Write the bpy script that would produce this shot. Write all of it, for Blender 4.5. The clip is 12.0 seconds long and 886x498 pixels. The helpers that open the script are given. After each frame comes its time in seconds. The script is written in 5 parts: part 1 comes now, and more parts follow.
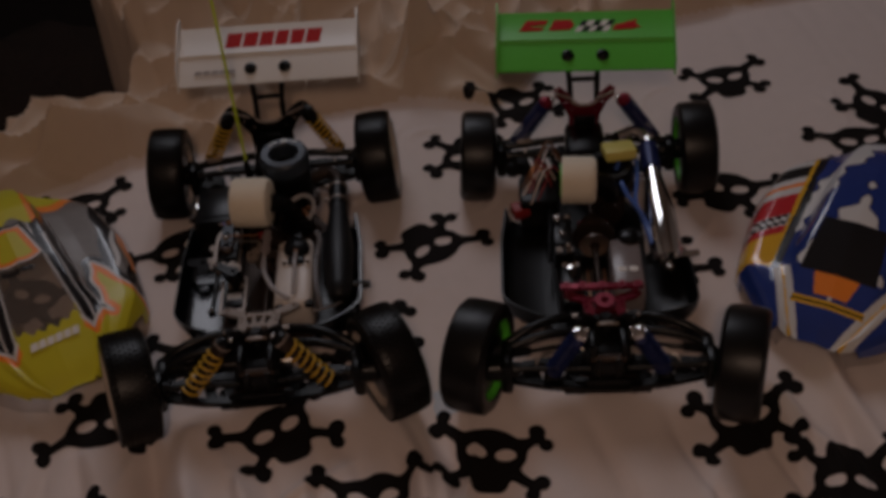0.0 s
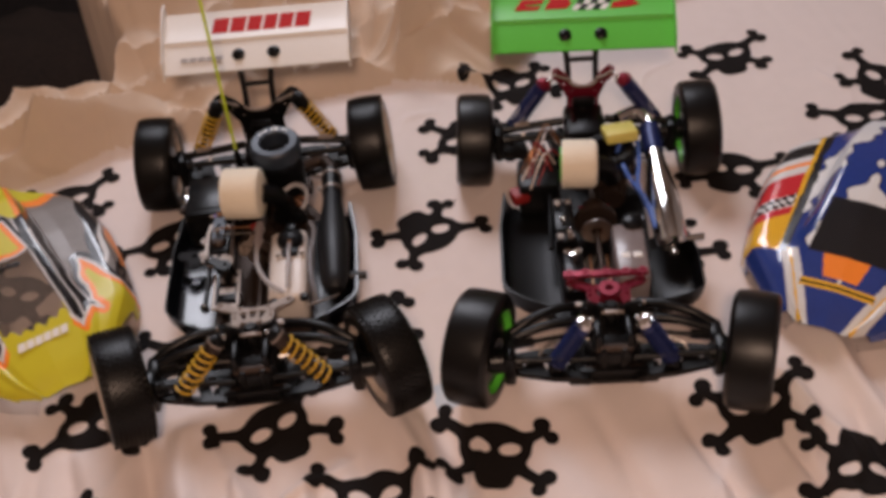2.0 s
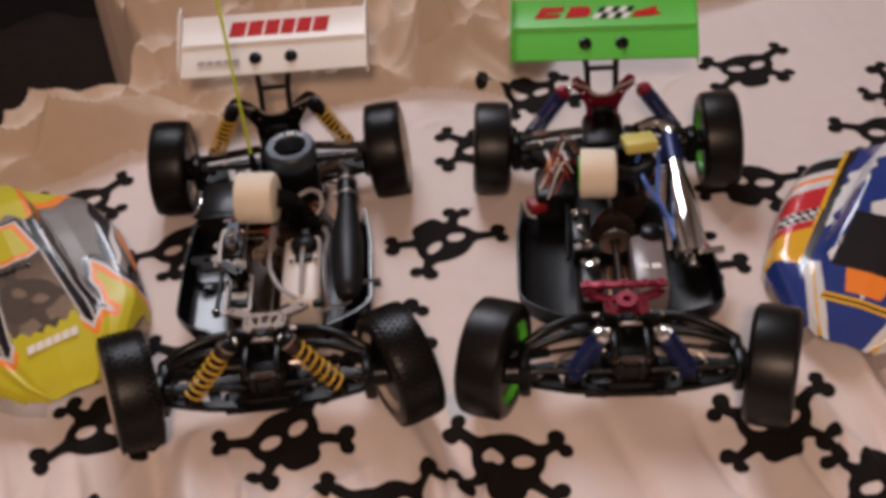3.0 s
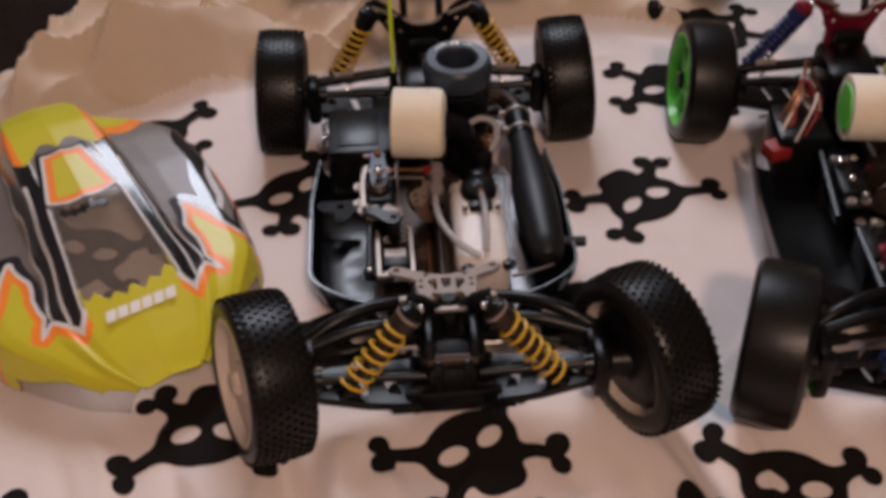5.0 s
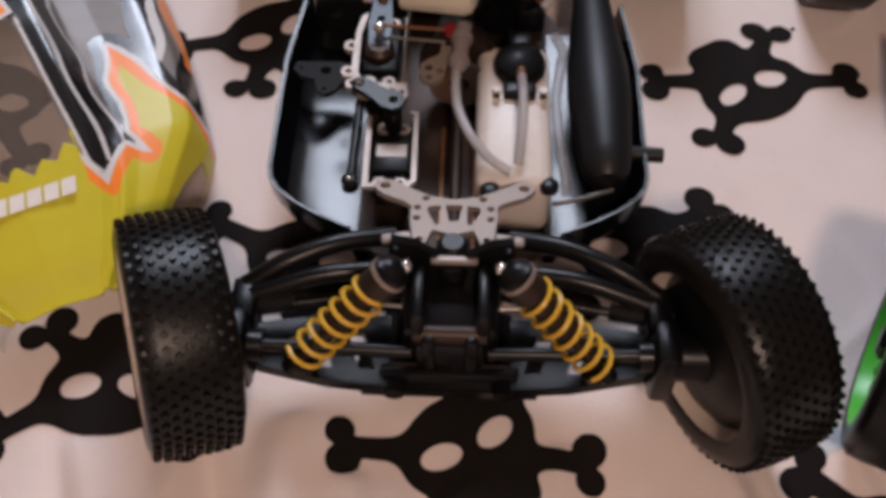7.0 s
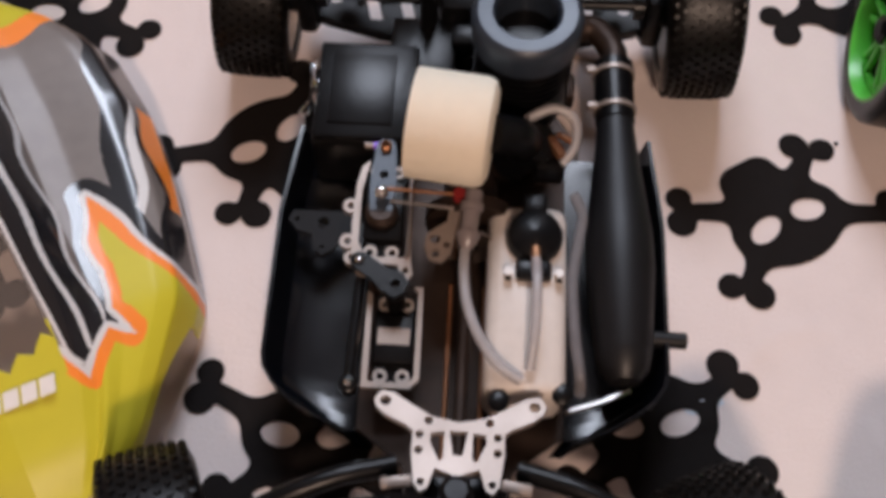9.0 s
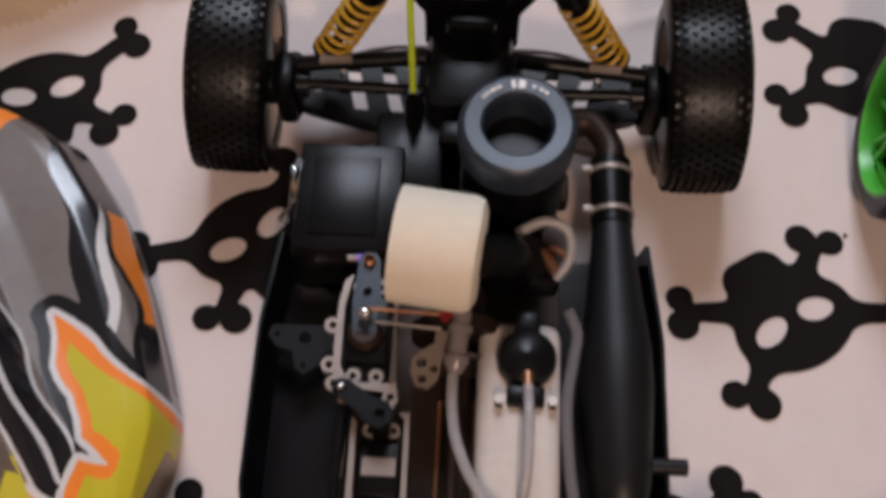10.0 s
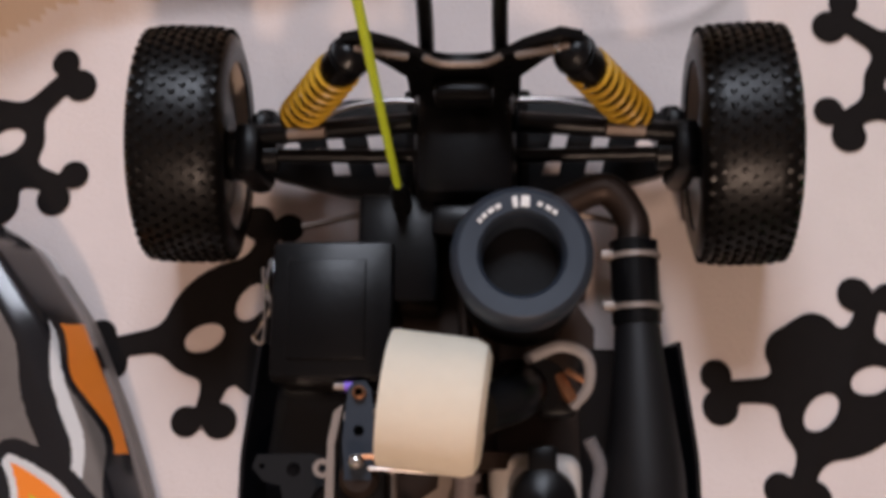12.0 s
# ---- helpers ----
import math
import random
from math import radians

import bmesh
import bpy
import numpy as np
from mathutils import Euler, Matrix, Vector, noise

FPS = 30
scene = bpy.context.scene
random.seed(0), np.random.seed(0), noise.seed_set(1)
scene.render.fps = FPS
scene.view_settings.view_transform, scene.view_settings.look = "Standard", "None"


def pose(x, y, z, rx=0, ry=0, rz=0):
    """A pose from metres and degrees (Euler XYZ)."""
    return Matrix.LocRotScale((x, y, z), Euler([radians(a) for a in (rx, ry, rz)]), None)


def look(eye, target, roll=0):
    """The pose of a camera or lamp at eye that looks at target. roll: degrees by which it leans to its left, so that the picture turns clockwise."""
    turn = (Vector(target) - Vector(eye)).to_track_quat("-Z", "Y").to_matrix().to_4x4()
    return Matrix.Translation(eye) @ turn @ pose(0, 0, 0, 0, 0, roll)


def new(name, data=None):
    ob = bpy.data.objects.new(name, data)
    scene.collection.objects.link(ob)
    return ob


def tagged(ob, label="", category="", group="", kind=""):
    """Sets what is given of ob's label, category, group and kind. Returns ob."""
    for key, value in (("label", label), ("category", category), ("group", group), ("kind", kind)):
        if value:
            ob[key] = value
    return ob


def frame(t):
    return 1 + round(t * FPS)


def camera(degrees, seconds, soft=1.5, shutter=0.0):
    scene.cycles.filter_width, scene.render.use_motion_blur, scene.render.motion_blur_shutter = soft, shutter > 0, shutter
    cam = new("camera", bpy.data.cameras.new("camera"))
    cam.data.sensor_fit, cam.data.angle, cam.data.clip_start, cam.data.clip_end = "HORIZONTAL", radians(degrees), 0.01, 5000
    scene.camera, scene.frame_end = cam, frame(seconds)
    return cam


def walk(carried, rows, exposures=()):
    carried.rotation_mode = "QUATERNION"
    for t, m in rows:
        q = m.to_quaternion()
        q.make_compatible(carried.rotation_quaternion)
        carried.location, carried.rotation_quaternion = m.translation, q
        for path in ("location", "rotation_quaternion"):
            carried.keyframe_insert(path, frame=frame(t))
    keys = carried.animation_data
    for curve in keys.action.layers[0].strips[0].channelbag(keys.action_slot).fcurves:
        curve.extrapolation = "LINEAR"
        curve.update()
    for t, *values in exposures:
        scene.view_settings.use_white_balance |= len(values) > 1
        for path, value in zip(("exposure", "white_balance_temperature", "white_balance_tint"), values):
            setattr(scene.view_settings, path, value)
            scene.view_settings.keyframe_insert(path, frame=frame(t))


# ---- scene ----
cam = camera(43.8, 12.0, soft=4.2, shutter=0.5)
PATH = [
    (0, (0.224, -0.789, 0.886), (0.174, 0.659, -0.493), -5.5),
    (0.5, (0.223, -0.781, 0.886), (0.187, 0.684, -0.475), -5.0),
    (1, (0.224, -0.771, 0.882), (0.193, 0.679, -0.496), -5.0),
    (1.5, (0.221, -0.762, 0.877), (0.198, 0.68, -0.509), -5.4),
    (2, (0.219, -0.757, 0.871), (0.178, 0.663, -0.537), -6.4),
    (2.5, (0.218, -0.754, 0.871), (0.165, 0.67, -0.533), -6.5),
    (4.3, (0.113, -0.655, 0.719), (0.06, 0.825, -0.624), -3.8),
    (4.5, (0.06, -0.622, 0.692), (0.051, 0.832, -0.682), -2.3),
    (5, (-0.012, -0.568, 0.613), (0.025, 0.9, -0.745), -1.5),
    (5.5, (0.018, -0.505, 0.547), (-0.062, 0.93, -0.844), -2.6),
    (6, (0.034, -0.448, 0.495), (-0.147, 0.929, -0.944), -4.1),
    (6.5, (0.026, -0.395, 0.483), (-0.077, 0.907, -1.031), -1.5),
    (8.3, (0.004, -0.217, 0.555), (-0.036, 0.6, -1.27), 2.1),
    (8.5, (0.009, -0.199, 0.556), (-0.045, 0.613, -1.271), 1.1),
    (9, (0.007, -0.157, 0.558), (-0.06, 0.714, -1.241), 0.1),
    (9.5, (0.01, -0.124, 0.559), (-0.056, 0.718, -1.253), -0.5),
    (10, (0.01, -0.08, 0.561), (-0.063, 0.75, -1.257), -0.9),
    (10.5, (0.012, -0.047, 0.556), (-0.04, 0.769, -1.269), 0.0),
    (11, (0.011, -0.008, 0.548), (-0.058, 0.714, -1.316), -1.0),
    (11.5, (0.013, 0.044, 0.544), (-0.074, 0.702, -1.342), -3.5),
    (12, (0.015, 0.089, 0.538), (-0.094, 0.545, -1.406), -11.9),
]
EXPOSURES = [(0, -1.95, 6800, 14), (0.3, -1.1, 6800, 14), (0.6, -0.58, 6800, 14), (1.0, 0.05, 6800, 14), (4.5, 0.0, 6550, 13), (6.5, 0.08, 6250, 11), (8.5, 0.56, 6100, 10), (9.2, 0.30, 6300, 10), (10, 0.10, 6300, 10), (11.5, 0.12, 6350, 10), (12, 0.24, 6350, 10)]
walk(cam, [(t, look(eye, target, roll)) for t, eye, target, roll in PATH], EXPOSURES)

# ---- light ----
world = bpy.data.worlds.new("world")
scene.world = world
world.use_nodes = True
sky = world.node_tree.nodes.new("ShaderNodeTexSky")
sky.sky_type, sky.sun_disc = "NISHITA", False
sky.sun_elevation, sky.sun_rotation = radians(40), radians(200)
world.node_tree.links.new(sky.outputs[0], world.node_tree.nodes["Background"].inputs[0])
world.node_tree.nodes["Background"].inputs[1].default_value = 0.08


def area_lamp(name, eye, target, size, size_y, watts, colour):
    lamp = bpy.data.lights.new(name, "AREA")
    lamp.shape, lamp.size, lamp.size_y = "RECTANGLE", size, size_y
    lamp.energy, lamp.color = watts, colour
    ob = new(name, lamp)
    ob.matrix_world = look(eye, target)
    return ob


area_lamp("window_light", (-0.10, 1.98, 2.23), (0.05, 0.1, 0.0), 1.05, 1.05, 53, (0.85, 0.89, 1.0))
bulb = bpy.data.lights.new("ceiling_bulb", "POINT")
bulb.energy, bulb.color, bulb.shadow_soft_size = 48, (1.0, 0.71, 0.545), 0.08
new("ceiling_bulb", bulb).location = (0.20, -1.10, 1.30)


# ---- materials ----
def material(name, colour, rough=0.5, metal=0.0, vary=0.15, scale=60.0, bump=0.0, bump_scale=None, coat=0.0, alpha=1.0, glow=None, transmission=0.0, sheen=0.0, spec=0.5):
    m = bpy.data.materials.new(name)
    m.use_nodes = True
    nt = m.node_tree
    b = nt.nodes["Principled BSDF"]
    b.inputs["Roughness"].default_value, b.inputs["Metallic"].default_value = rough, metal
    b.inputs["Coat Weight"].default_value, b.inputs["Coat Roughness"].default_value = coat, 0.08
    b.inputs["Alpha"].default_value, b.inputs["Transmission Weight"].default_value = alpha, transmission
    b.inputs["Sheen Weight"].default_value, b.inputs["Specular IOR Level"].default_value = sheen, spec
    tex = nt.nodes.new("ShaderNodeTexCoord")
    big, fine = nt.nodes.new("ShaderNodeTexNoise"), nt.nodes.new("ShaderNodeTexNoise")
    big.inputs["Scale"].default_value, fine.inputs["Scale"].default_value = scale * 0.3, scale * 4
    big.inputs["Detail"].default_value = 5
    mix = nt.nodes.new("ShaderNodeMix")
    mix.data_type = "RGBA"
    add = nt.nodes.new("ShaderNodeMath")
    add.operation = "MULTIPLY_ADD"
    add.inputs[1].default_value = 0.5
    nt.links.new(tex.outputs["Object"], big.inputs["Vector"])
    nt.links.new(tex.outputs["Object"], fine.inputs["Vector"])
    half = nt.nodes.new("ShaderNodeMath")
    half.operation, half.inputs[1].default_value = "MULTIPLY", 0.5
    nt.links.new(fine.outputs["Fac"], half.inputs[0])
    nt.links.new(big.outputs["Fac"], add.inputs[0])
    nt.links.new(half.outputs[0], add.inputs[2])
    nt.links.new(add.outputs[0], mix.inputs["Factor"])
    lo, hi = [max(0, c * (1 - vary * 1.6)) for c in colour], [min(1, c * (1 + vary * 1.6)) for c in colour]
    mix.inputs["A"].default_value, mix.inputs["B"].default_value = (*lo, 1), (*hi, 1)
    nt.links.new(mix.outputs["Result"], b.inputs["Base Color"])
    rr = nt.nodes.new("ShaderNodeMapRange")
    rr.inputs["To Min"].default_value, rr.inputs["To Max"].default_value = max(0.02, rough * 0.75), min(1, rough * 1.25)
    nt.links.new(big.outputs["Fac"], rr.inputs["Value"])
    nt.links.new(rr.outputs[0], b.inputs["Roughness"])
    if bump:
        n = nt.nodes.new("ShaderNodeBump")
        n.inputs["Strength"].default_value, n.inputs["Distance"].default_value = 1.0, bump
        src = nt.nodes.new("ShaderNodeTexNoise")
        src.inputs["Scale"].default_value = bump_scale or scale * 4
        src.inputs["Detail"].default_value = 4
        nt.links.new(tex.outputs["Object"], src.inputs["Vector"])
        nt.links.new(src.outputs["Fac"], n.inputs["Height"])
        nt.links.new(n.outputs[0], b.inputs["Normal"])
    if glow:
        b.inputs["Emission Color"].default_value, b.inputs["Emission Strength"].default_value = (*glow[:3], 1), glow[3]
    return m


COTTON = material("cotton", (0.70, 0.61, 0.58), 0.9, vary=0.05, scale=12, bump=0.0004, bump_scale=500)
# same cotton, browner: the back folds' warm light and shade put into the colour
FOLD_SHADE = material("warm_shaded_cotton", (0.62, 0.49, 0.385), 0.9, vary=0.06, scale=12, bump=0.0004, bump_scale=500)
PRINT = material("skull_print", (0.009, 0.007, 0.0065), 0.95, vary=0.25, scale=50, bump=0.0003, bump_scale=900, spec=0.15)
STAIN = material("blue_washed_cotton", (0.52, 0.56, 0.62), 0.9, vary=0.08, scale=30, bump=0.0003, bump_scale=900)
RUBBER = material("tyre_rubber", (0.0035, 0.003, 0.0028), 0.34, vary=0.3, scale=70, bump=0.0002, bump_scale=600, spec=0.26)
BLACK = material("black_plastic", (0.003, 0.003, 0.0035), 0.32, vary=0.3, scale=80, bump=0.0001, spec=0.24)
GLOSS = material("glossy_black_plastic", (0.003, 0.0035, 0.005), 0.20, vary=0.3, scale=60, coat=0.12, spec=0.4)
SILVER = material("machined_alloy", (0.31, 0.255, 0.222), 0.48, metal=0.5, vary=0.08, scale=150)
CHROME = material("polished_chrome", (0.85, 0.84, 0.83), 0.10, metal=1.0, vary=0.04, scale=60)
STEEL = material("steel_rod", (0.45, 0.42, 0.40), 0.3, metal=1.0, vary=0.1)
GOLD = material("yellow_spring_paint", (0.62, 0.37, 0.03), 0.4, vary=0.1)
BROWN = material("hard_anodised_alloy", (0.038, 0.024, 0.018), 0.48, metal=0.6, vary=0.25, scale=60)
BLUEGREY = material("blue_grey_anodised", (0.024, 0.033, 0.048), 0.40, metal=0.15, vary=0.12, scale=80)
RED = material("red_anodised", (0.20, 0.010, 0.028), 0.35, metal=0.5, vary=0.15)
NAVY = material("navy_blue_anodised", (0.012, 0.021, 0.10), 0.4, metal=0.3, vary=0.2)
BLUE = material("blue_silicone", (0.06, 0.13, 0.42), 0.3, vary=0.15)
TANK = material("milky_plastic", (0.60, 0.55, 0.51), 0.35, vary=0.12, scale=40, spec=0.4)
CLEAR = material("clear_silicone", (0.46, 0.44, 0.45), 0.25, vary=0.12, alpha=0.6)
HAZE = material("hazy_grey_silicone", (0.22, 0.21, 0.22), 0.3, vary=0.2, alpha=0.5)
NEON = material("neon_yellow_tube", (0.60, 0.78, 0.04), 0.4, vary=0.04)
GREENRIM = material("green_wheel_plastic", (0.10, 0.55, 0.05), 0.35, vary=0.1)
BONE = material("ivory_wheel_plastic", (0.52, 0.44, 0.38), 0.4, vary=0.06)
PURPLE = material("purple_tube", (0.25, 0.12, 0.75), 0.3)
COPPER = material("copper_brown_metal", (0.35, 0.17, 0.09), 0.4, metal=0.8, vary=0.2)
WIRERED = material("red_wire", (0.24, 0.014, 0.014), 0.5)
WIREWHITE = material("white_wire", (0.7, 0.6, 0.55), 0.5)
TAPE = material("yellow_tape", (0.62, 0.55, 0.14), 0.5, vary=0.1)
GREYPLASTIC = material("dark_grey_plastic", (0.010, 0.010, 0.011), 0.6, vary=0.2, scale=70, spec=0.15)
GREYBOX = material("grey_clear_plastic", (0.20, 0.17, 0.17), 0.25, vary=0.15, scale=50)
LETTERRED = material("red_decal", (0.46, 0.015, 0.015), 0.6, vary=0.12, spec=0.15)
LETTERWHITE = material("white_decal", (0.75, 0.74, 0.72), 0.5, vary=0.1)
LETTERGREY = material("grey_decal", (0.35, 0.33, 0.33), 0.5, vary=0.1)
WHITE = material("white_plastic", (0.8, 0.78, 0.75), 0.35, vary=0.04)
CREAM = material("cream_foam", (0.84, 0.76, 0.62), 0.95, vary=0.05, scale=40, bump=0.0006, bump_scale=1500)
GREEN = material("green_plastic", (0.10, 0.52, 0.06), 0.35, vary=0.08)
DARK = material("dark_floor", (0.011, 0.008, 0.007), 0.9, vary=0.6, scale=14, spec=0.1)
PIPE = material("matt_black_pipe", (0.004, 0.004, 0.005), 0.48, vary=0.3, scale=60, spec=0.4)
CLOTH = material("dark_brown_cloth", (0.020, 0.013, 0.010), 0.95, vary=0.6, scale=30, bump=0.0006, bump_scale=500, spec=0.1)
PLASTER = material("wall_paint", (0.34, 0.29, 0.26), 0.9, vary=0.05, scale=5)


# ---- mesh helpers ----
def part(name, bm, mat, parent=None, label="", smooth=True):
    me = bpy.data.meshes.new(name)
    if not isinstance(bm, bmesh.types.BMesh):
        verts, faces = bm
        me.from_pydata(verts, [], faces)
    else:
        bmesh.ops.recalc_face_normals(bm, faces=bm.faces)
        bm.to_mesh(me)
        bm.free()
    if smooth:
        me.polygons.foreach_set("use_smooth", [True] * len(me.polygons))
        me.set_sharp_from_angle(angle=radians(38))
    for m in mat if isinstance(mat, (list, tuple)) else [mat]:
        me.materials.append(m)
    ob = new(name, me)
    ob.parent = parent
    if label:
        ob["label"] = label
    return ob


def thing(name, label, category, place=None, group="", kind=""):
    ob = new(name)
    ob.empty_display_size = 0.02
    if place is not None:
        ob.matrix_world = place
    return tagged(ob, label, category, group, kind)


def box(bm, centre, size, bevel=0.0, turn=None, segments=2):
    m = Matrix.Translation(centre)
    if turn:
        m = m @ Euler([radians(a) for a in turn]).to_matrix().to_4x4()
    r = bmesh.ops.create_cube(bm, size=1, matrix=m @ Matrix.Diagonal((*size, 1)))
    if bevel:
        edges = list({e for v in r["verts"] for e in v.link_edges})
        bmesh.ops.bevel(bm, geom=edges, offset=bevel, segments=segments, affect="EDGES", profile=0.5)
    return bm


def rod(bm, a, b, r, r2=None, sides=12):
    a, b = Vector(a), Vector(b)
    d = b - a
    m = Matrix.Translation((a + b) / 2) @ d.to_track_quat("Z", "Y").to_matrix().to_4x4()
    bmesh.ops.create_cone(bm, cap_ends=True, segments=sides, radius1=r, radius2=r if r2 is None else r2, depth=d.length, matrix=m)
    return bm


def ball(bm, c, r, u=12, v=8):
    bmesh.ops.create_uvsphere(bm, u_segments=u, v_segments=v, radius=r, matrix=Matrix.Translation(c))
    return bm


def lathe(bm, profile, m=Matrix(), sides=32, closed=False):
    """Turn (radius, height) pairs round the local z axis of m."""
    rings = []
    for r, z in profile:
        rings.append([bm.verts.new(m @ Vector((r * math.cos(2 * math.pi * i / sides), r * math.sin(2 * math.pi * i / sides), z))) for i in range(sides)])
    pairs = list(zip(rings, rings[1:])) + ([(rings[-1], rings[0])] if closed else [])
    for a, b in pairs:
        for i in range(sides):
            bm.faces.new((a[i], a[(i + 1) % sides], b[(i + 1) % sides], b[i]))
    if not closed:
        for ring, r in ((rings[0], profile[0][0]), (rings[-1], profile[-1][0])):
            if r > 1e-6:
                bm.faces.new(ring)
    return bm


def along(a, b):
    """A frame at a whose z axis points to b."""
    d = Vector(b) - Vector(a)
    return Matrix.Translation(a) @ d.to_track_quat("Z", "Y").to_matrix().to_4x4()


def smooth_line(points, steps=8):
    p = [Vector(q) for q in points]
    p = [p[0] * 2 - p[1]] + p + [p[-1] * 2 - p[-2]]
    out = []
    for i in range(1, len(p) - 2):
        for k in range(steps):
            t = k / steps
            out.append(0.5 * ((2 * p[i]) + (p[i + 1] - p[i - 1]) * t + (2 * p[i - 1] - 5 * p[i] + 4 * p[i + 1] - p[i + 2]) * t * t + (3 * p[i] - p[i - 1] - 3 * p[i + 1] + p[i + 2]) * t ** 3))
    return out + [p[-2]]


def tube(bm, points, r, sides=8, steps=8):
    line = smooth_line(points, steps) if steps > 1 else [Vector(q) for q in points]
    rings, side = [], None
    for i, c in enumerate(line):
        d = (line[min(i + 1, len(line) - 1)] - line[max(i - 1, 0)]).normalized()
        if side is None:
            side = d.orthogonal().normalized()
        side = (side - d * side.dot(d)).normalized()
        up = d.cross(side)
        rings.append([bm.verts.new(c + r * (math.cos(2 * math.pi * k / sides) * side + math.sin(2 * math.pi * k / sides) * up)) for k in range(sides)])
    for a, b in zip(rings, rings[1:]):
        for k in range(sides):
            bm.faces.new((a[k], a[(k + 1) % sides], b[(k + 1) % sides], b[k]))
    bm.faces.new(rings[0])
    bm.faces.new(rings[-1])
    return bm


def plate(bm, outline, thick, m=Matrix(), holes=()):
    """A flat plate in the local xy plane of m, with round holes (x, y, r) or cut-outs of four or more corners."""
    edges = []
    loops = [[(x, y) for x, y in outline]] + [list(h) if len(h) > 3 else [(h[0] + h[2] * math.cos(k * math.pi / 6), h[1] + h[2] * math.sin(k * math.pi / 6)) for k in range(12)] for h in holes]
    for loop in loops:
        vs = [bm.verts.new(m @ Vector((x, y, 0))) for x, y in loop]
        edges += [bm.edges.new((vs[i], vs[(i + 1) % len(vs)])) for i in range(len(vs))]
    faces = [f for f in bmesh.ops.triangle_fill(bm, use_beauty=True, edges=edges)["geom"] if isinstance(f, bmesh.types.BMFace)]
    up = (m.to_3x3() @ Vector((0, 0, 1))).normalized()
    ext = bmesh.ops.extrude_face_region(bm, geom=faces)
    bmesh.ops.translate(bm, vec=up * thick, verts=[v for v in ext["geom"] if isinstance(v, bmesh.types.BMVert)])
    return bm


def B():
    return bmesh.new()


def loft(bm, rings, close=True):
    vs = [[bm.verts.new(p) for p in ring] for ring in rings]
    n = len(vs[0])
    for a, b in zip(vs, vs[1:]):
        for i in range(n if close else n - 1):
            bm.faces.new((a[i], a[(i + 1) % n], b[(i + 1) % n], b[i]))
    return vs


# ---- the room ----
def room():
    tagged(part("floor", box(B(), (0.3, -0.2, -0.53), (4.2, 5.0, 0.06)), DARK), "dark floor beside the bed", "floor", kind="structure")
    for name, c, w in (("wall_right", (2.45, -0.2, 1.25), (0.1, 4.4, 3.5)), ("wall_front", (0.3, -2.45, 1.25), (4.2, 0.1, 3.5)), ("wall_left", (-1.85, -0.2, 1.25), (0.1, 4.4, 3.5))):
        tagged(part(name, box(B(), c, w), PLASTER), "painted room wall", "wall", kind="structure")
    bm = B()
    for c, w in (((-1.225, 2.05, 1.25), (1.15, 0.1, 3.5)), ((1.425, 2.05, 1.25), (1.95, 0.1, 3.5)), ((-0.10, 2.05, 0.575), (1.1, 0.1, 2.15)), ((-0.10, 2.05, 2.9), (1.1, 0.1, 0.2))):
        box(bm, c, w)
    tagged(part("wall_back", bm, PLASTER), "painted room wall with a window opening", "wall", kind="structure")
    tagged(part("ceiling", box(B(), (0.3, -0.2, 3.05), (4.4, 4.6, 0.1)), PLASTER), "painted ceiling", "ceiling", kind="structure")


room()


# ---- the bed ----
def smoothstep(a, b, v):
    v = np.clip((v - a) / (b - a), 0, 1)
    return v * v * (3 - 2 * v)


def fold_edge(x):
    """Where the turned-back part of the sheet begins."""
    return np.interp(x, [-0.6, -0.36, -0.22, -0.1, 0.02, 0.17, 0.27, 0.36, 0.5, 0.7, 1.2], [0.22, 0.255, 0.325, 0.345, 0.40, 0.42, 0.385, 0.50, 0.56, 0.60, 0.66])


def wave(x, y, seed, fx, fy):
    r = np.random.RandomState(seed)
    z = 0
    for k in range(7):
        a, f = r.uniform(0, 2 * math.pi), r.uniform(0.6, 1.6)
        z = z + np.sin(x * fx * f + y * fy * r.uniform(0.4, 1.5) + a + 0.8 * np.sin(x * fy * 0.4 * f + y * fx * 0.4 + a * 2))
    return z / 7


def crease(x, y, ax, ay, bx, by, width, height):
    """One soft fold of cloth from a to b."""
    dx, dy = bx - ax, by - ay
    l = math.hypot(dx, dy)
    t = ((x - ax) * dx + (y - ay) * dy) / (l * l)
    side = ((x - ax) * dy - (y - ay) * dx) / l + 0.012 * np.sin(t * 5 + ax * 40)
    run = np.clip(1 - np.abs(2 * t - 1), 0, 1)
    return height * np.sqrt(run) * np.exp(-(side / width) ** 2) * (1 + 0.3 * np.sin(t * 7 + ay * 30))


def ridge(x, y, ax, ay, bx, by, width, height):
    """A fold with a sharp crest, steeper on one side."""
    dx, dy = bx - ax, by - ay
    l = math.hypot(dx, dy)
    t = ((x - ax) * dx + (y - ay) * dy) / (l * l)
    side = ((x - ax) * dy - (y - ay) * dx) / l + 0.014 * np.sin(t * 4 + ax * 40)
    run = np.clip(1 - np.abs(2 * t - 1), 0, 1)
    wide = np.where(side > 0, width * 1.7, width * 0.75)
    return height * np.sqrt(run) * np.exp(-np.abs(side) / wide)


def groove(x, y, seed, fx, fy, width):
    """Narrow winding valleys between puffs of cloth."""
    return np.exp(-(wave(x, y, seed, fx, fy) / width) ** 2)


FOLDS = random.Random(12)


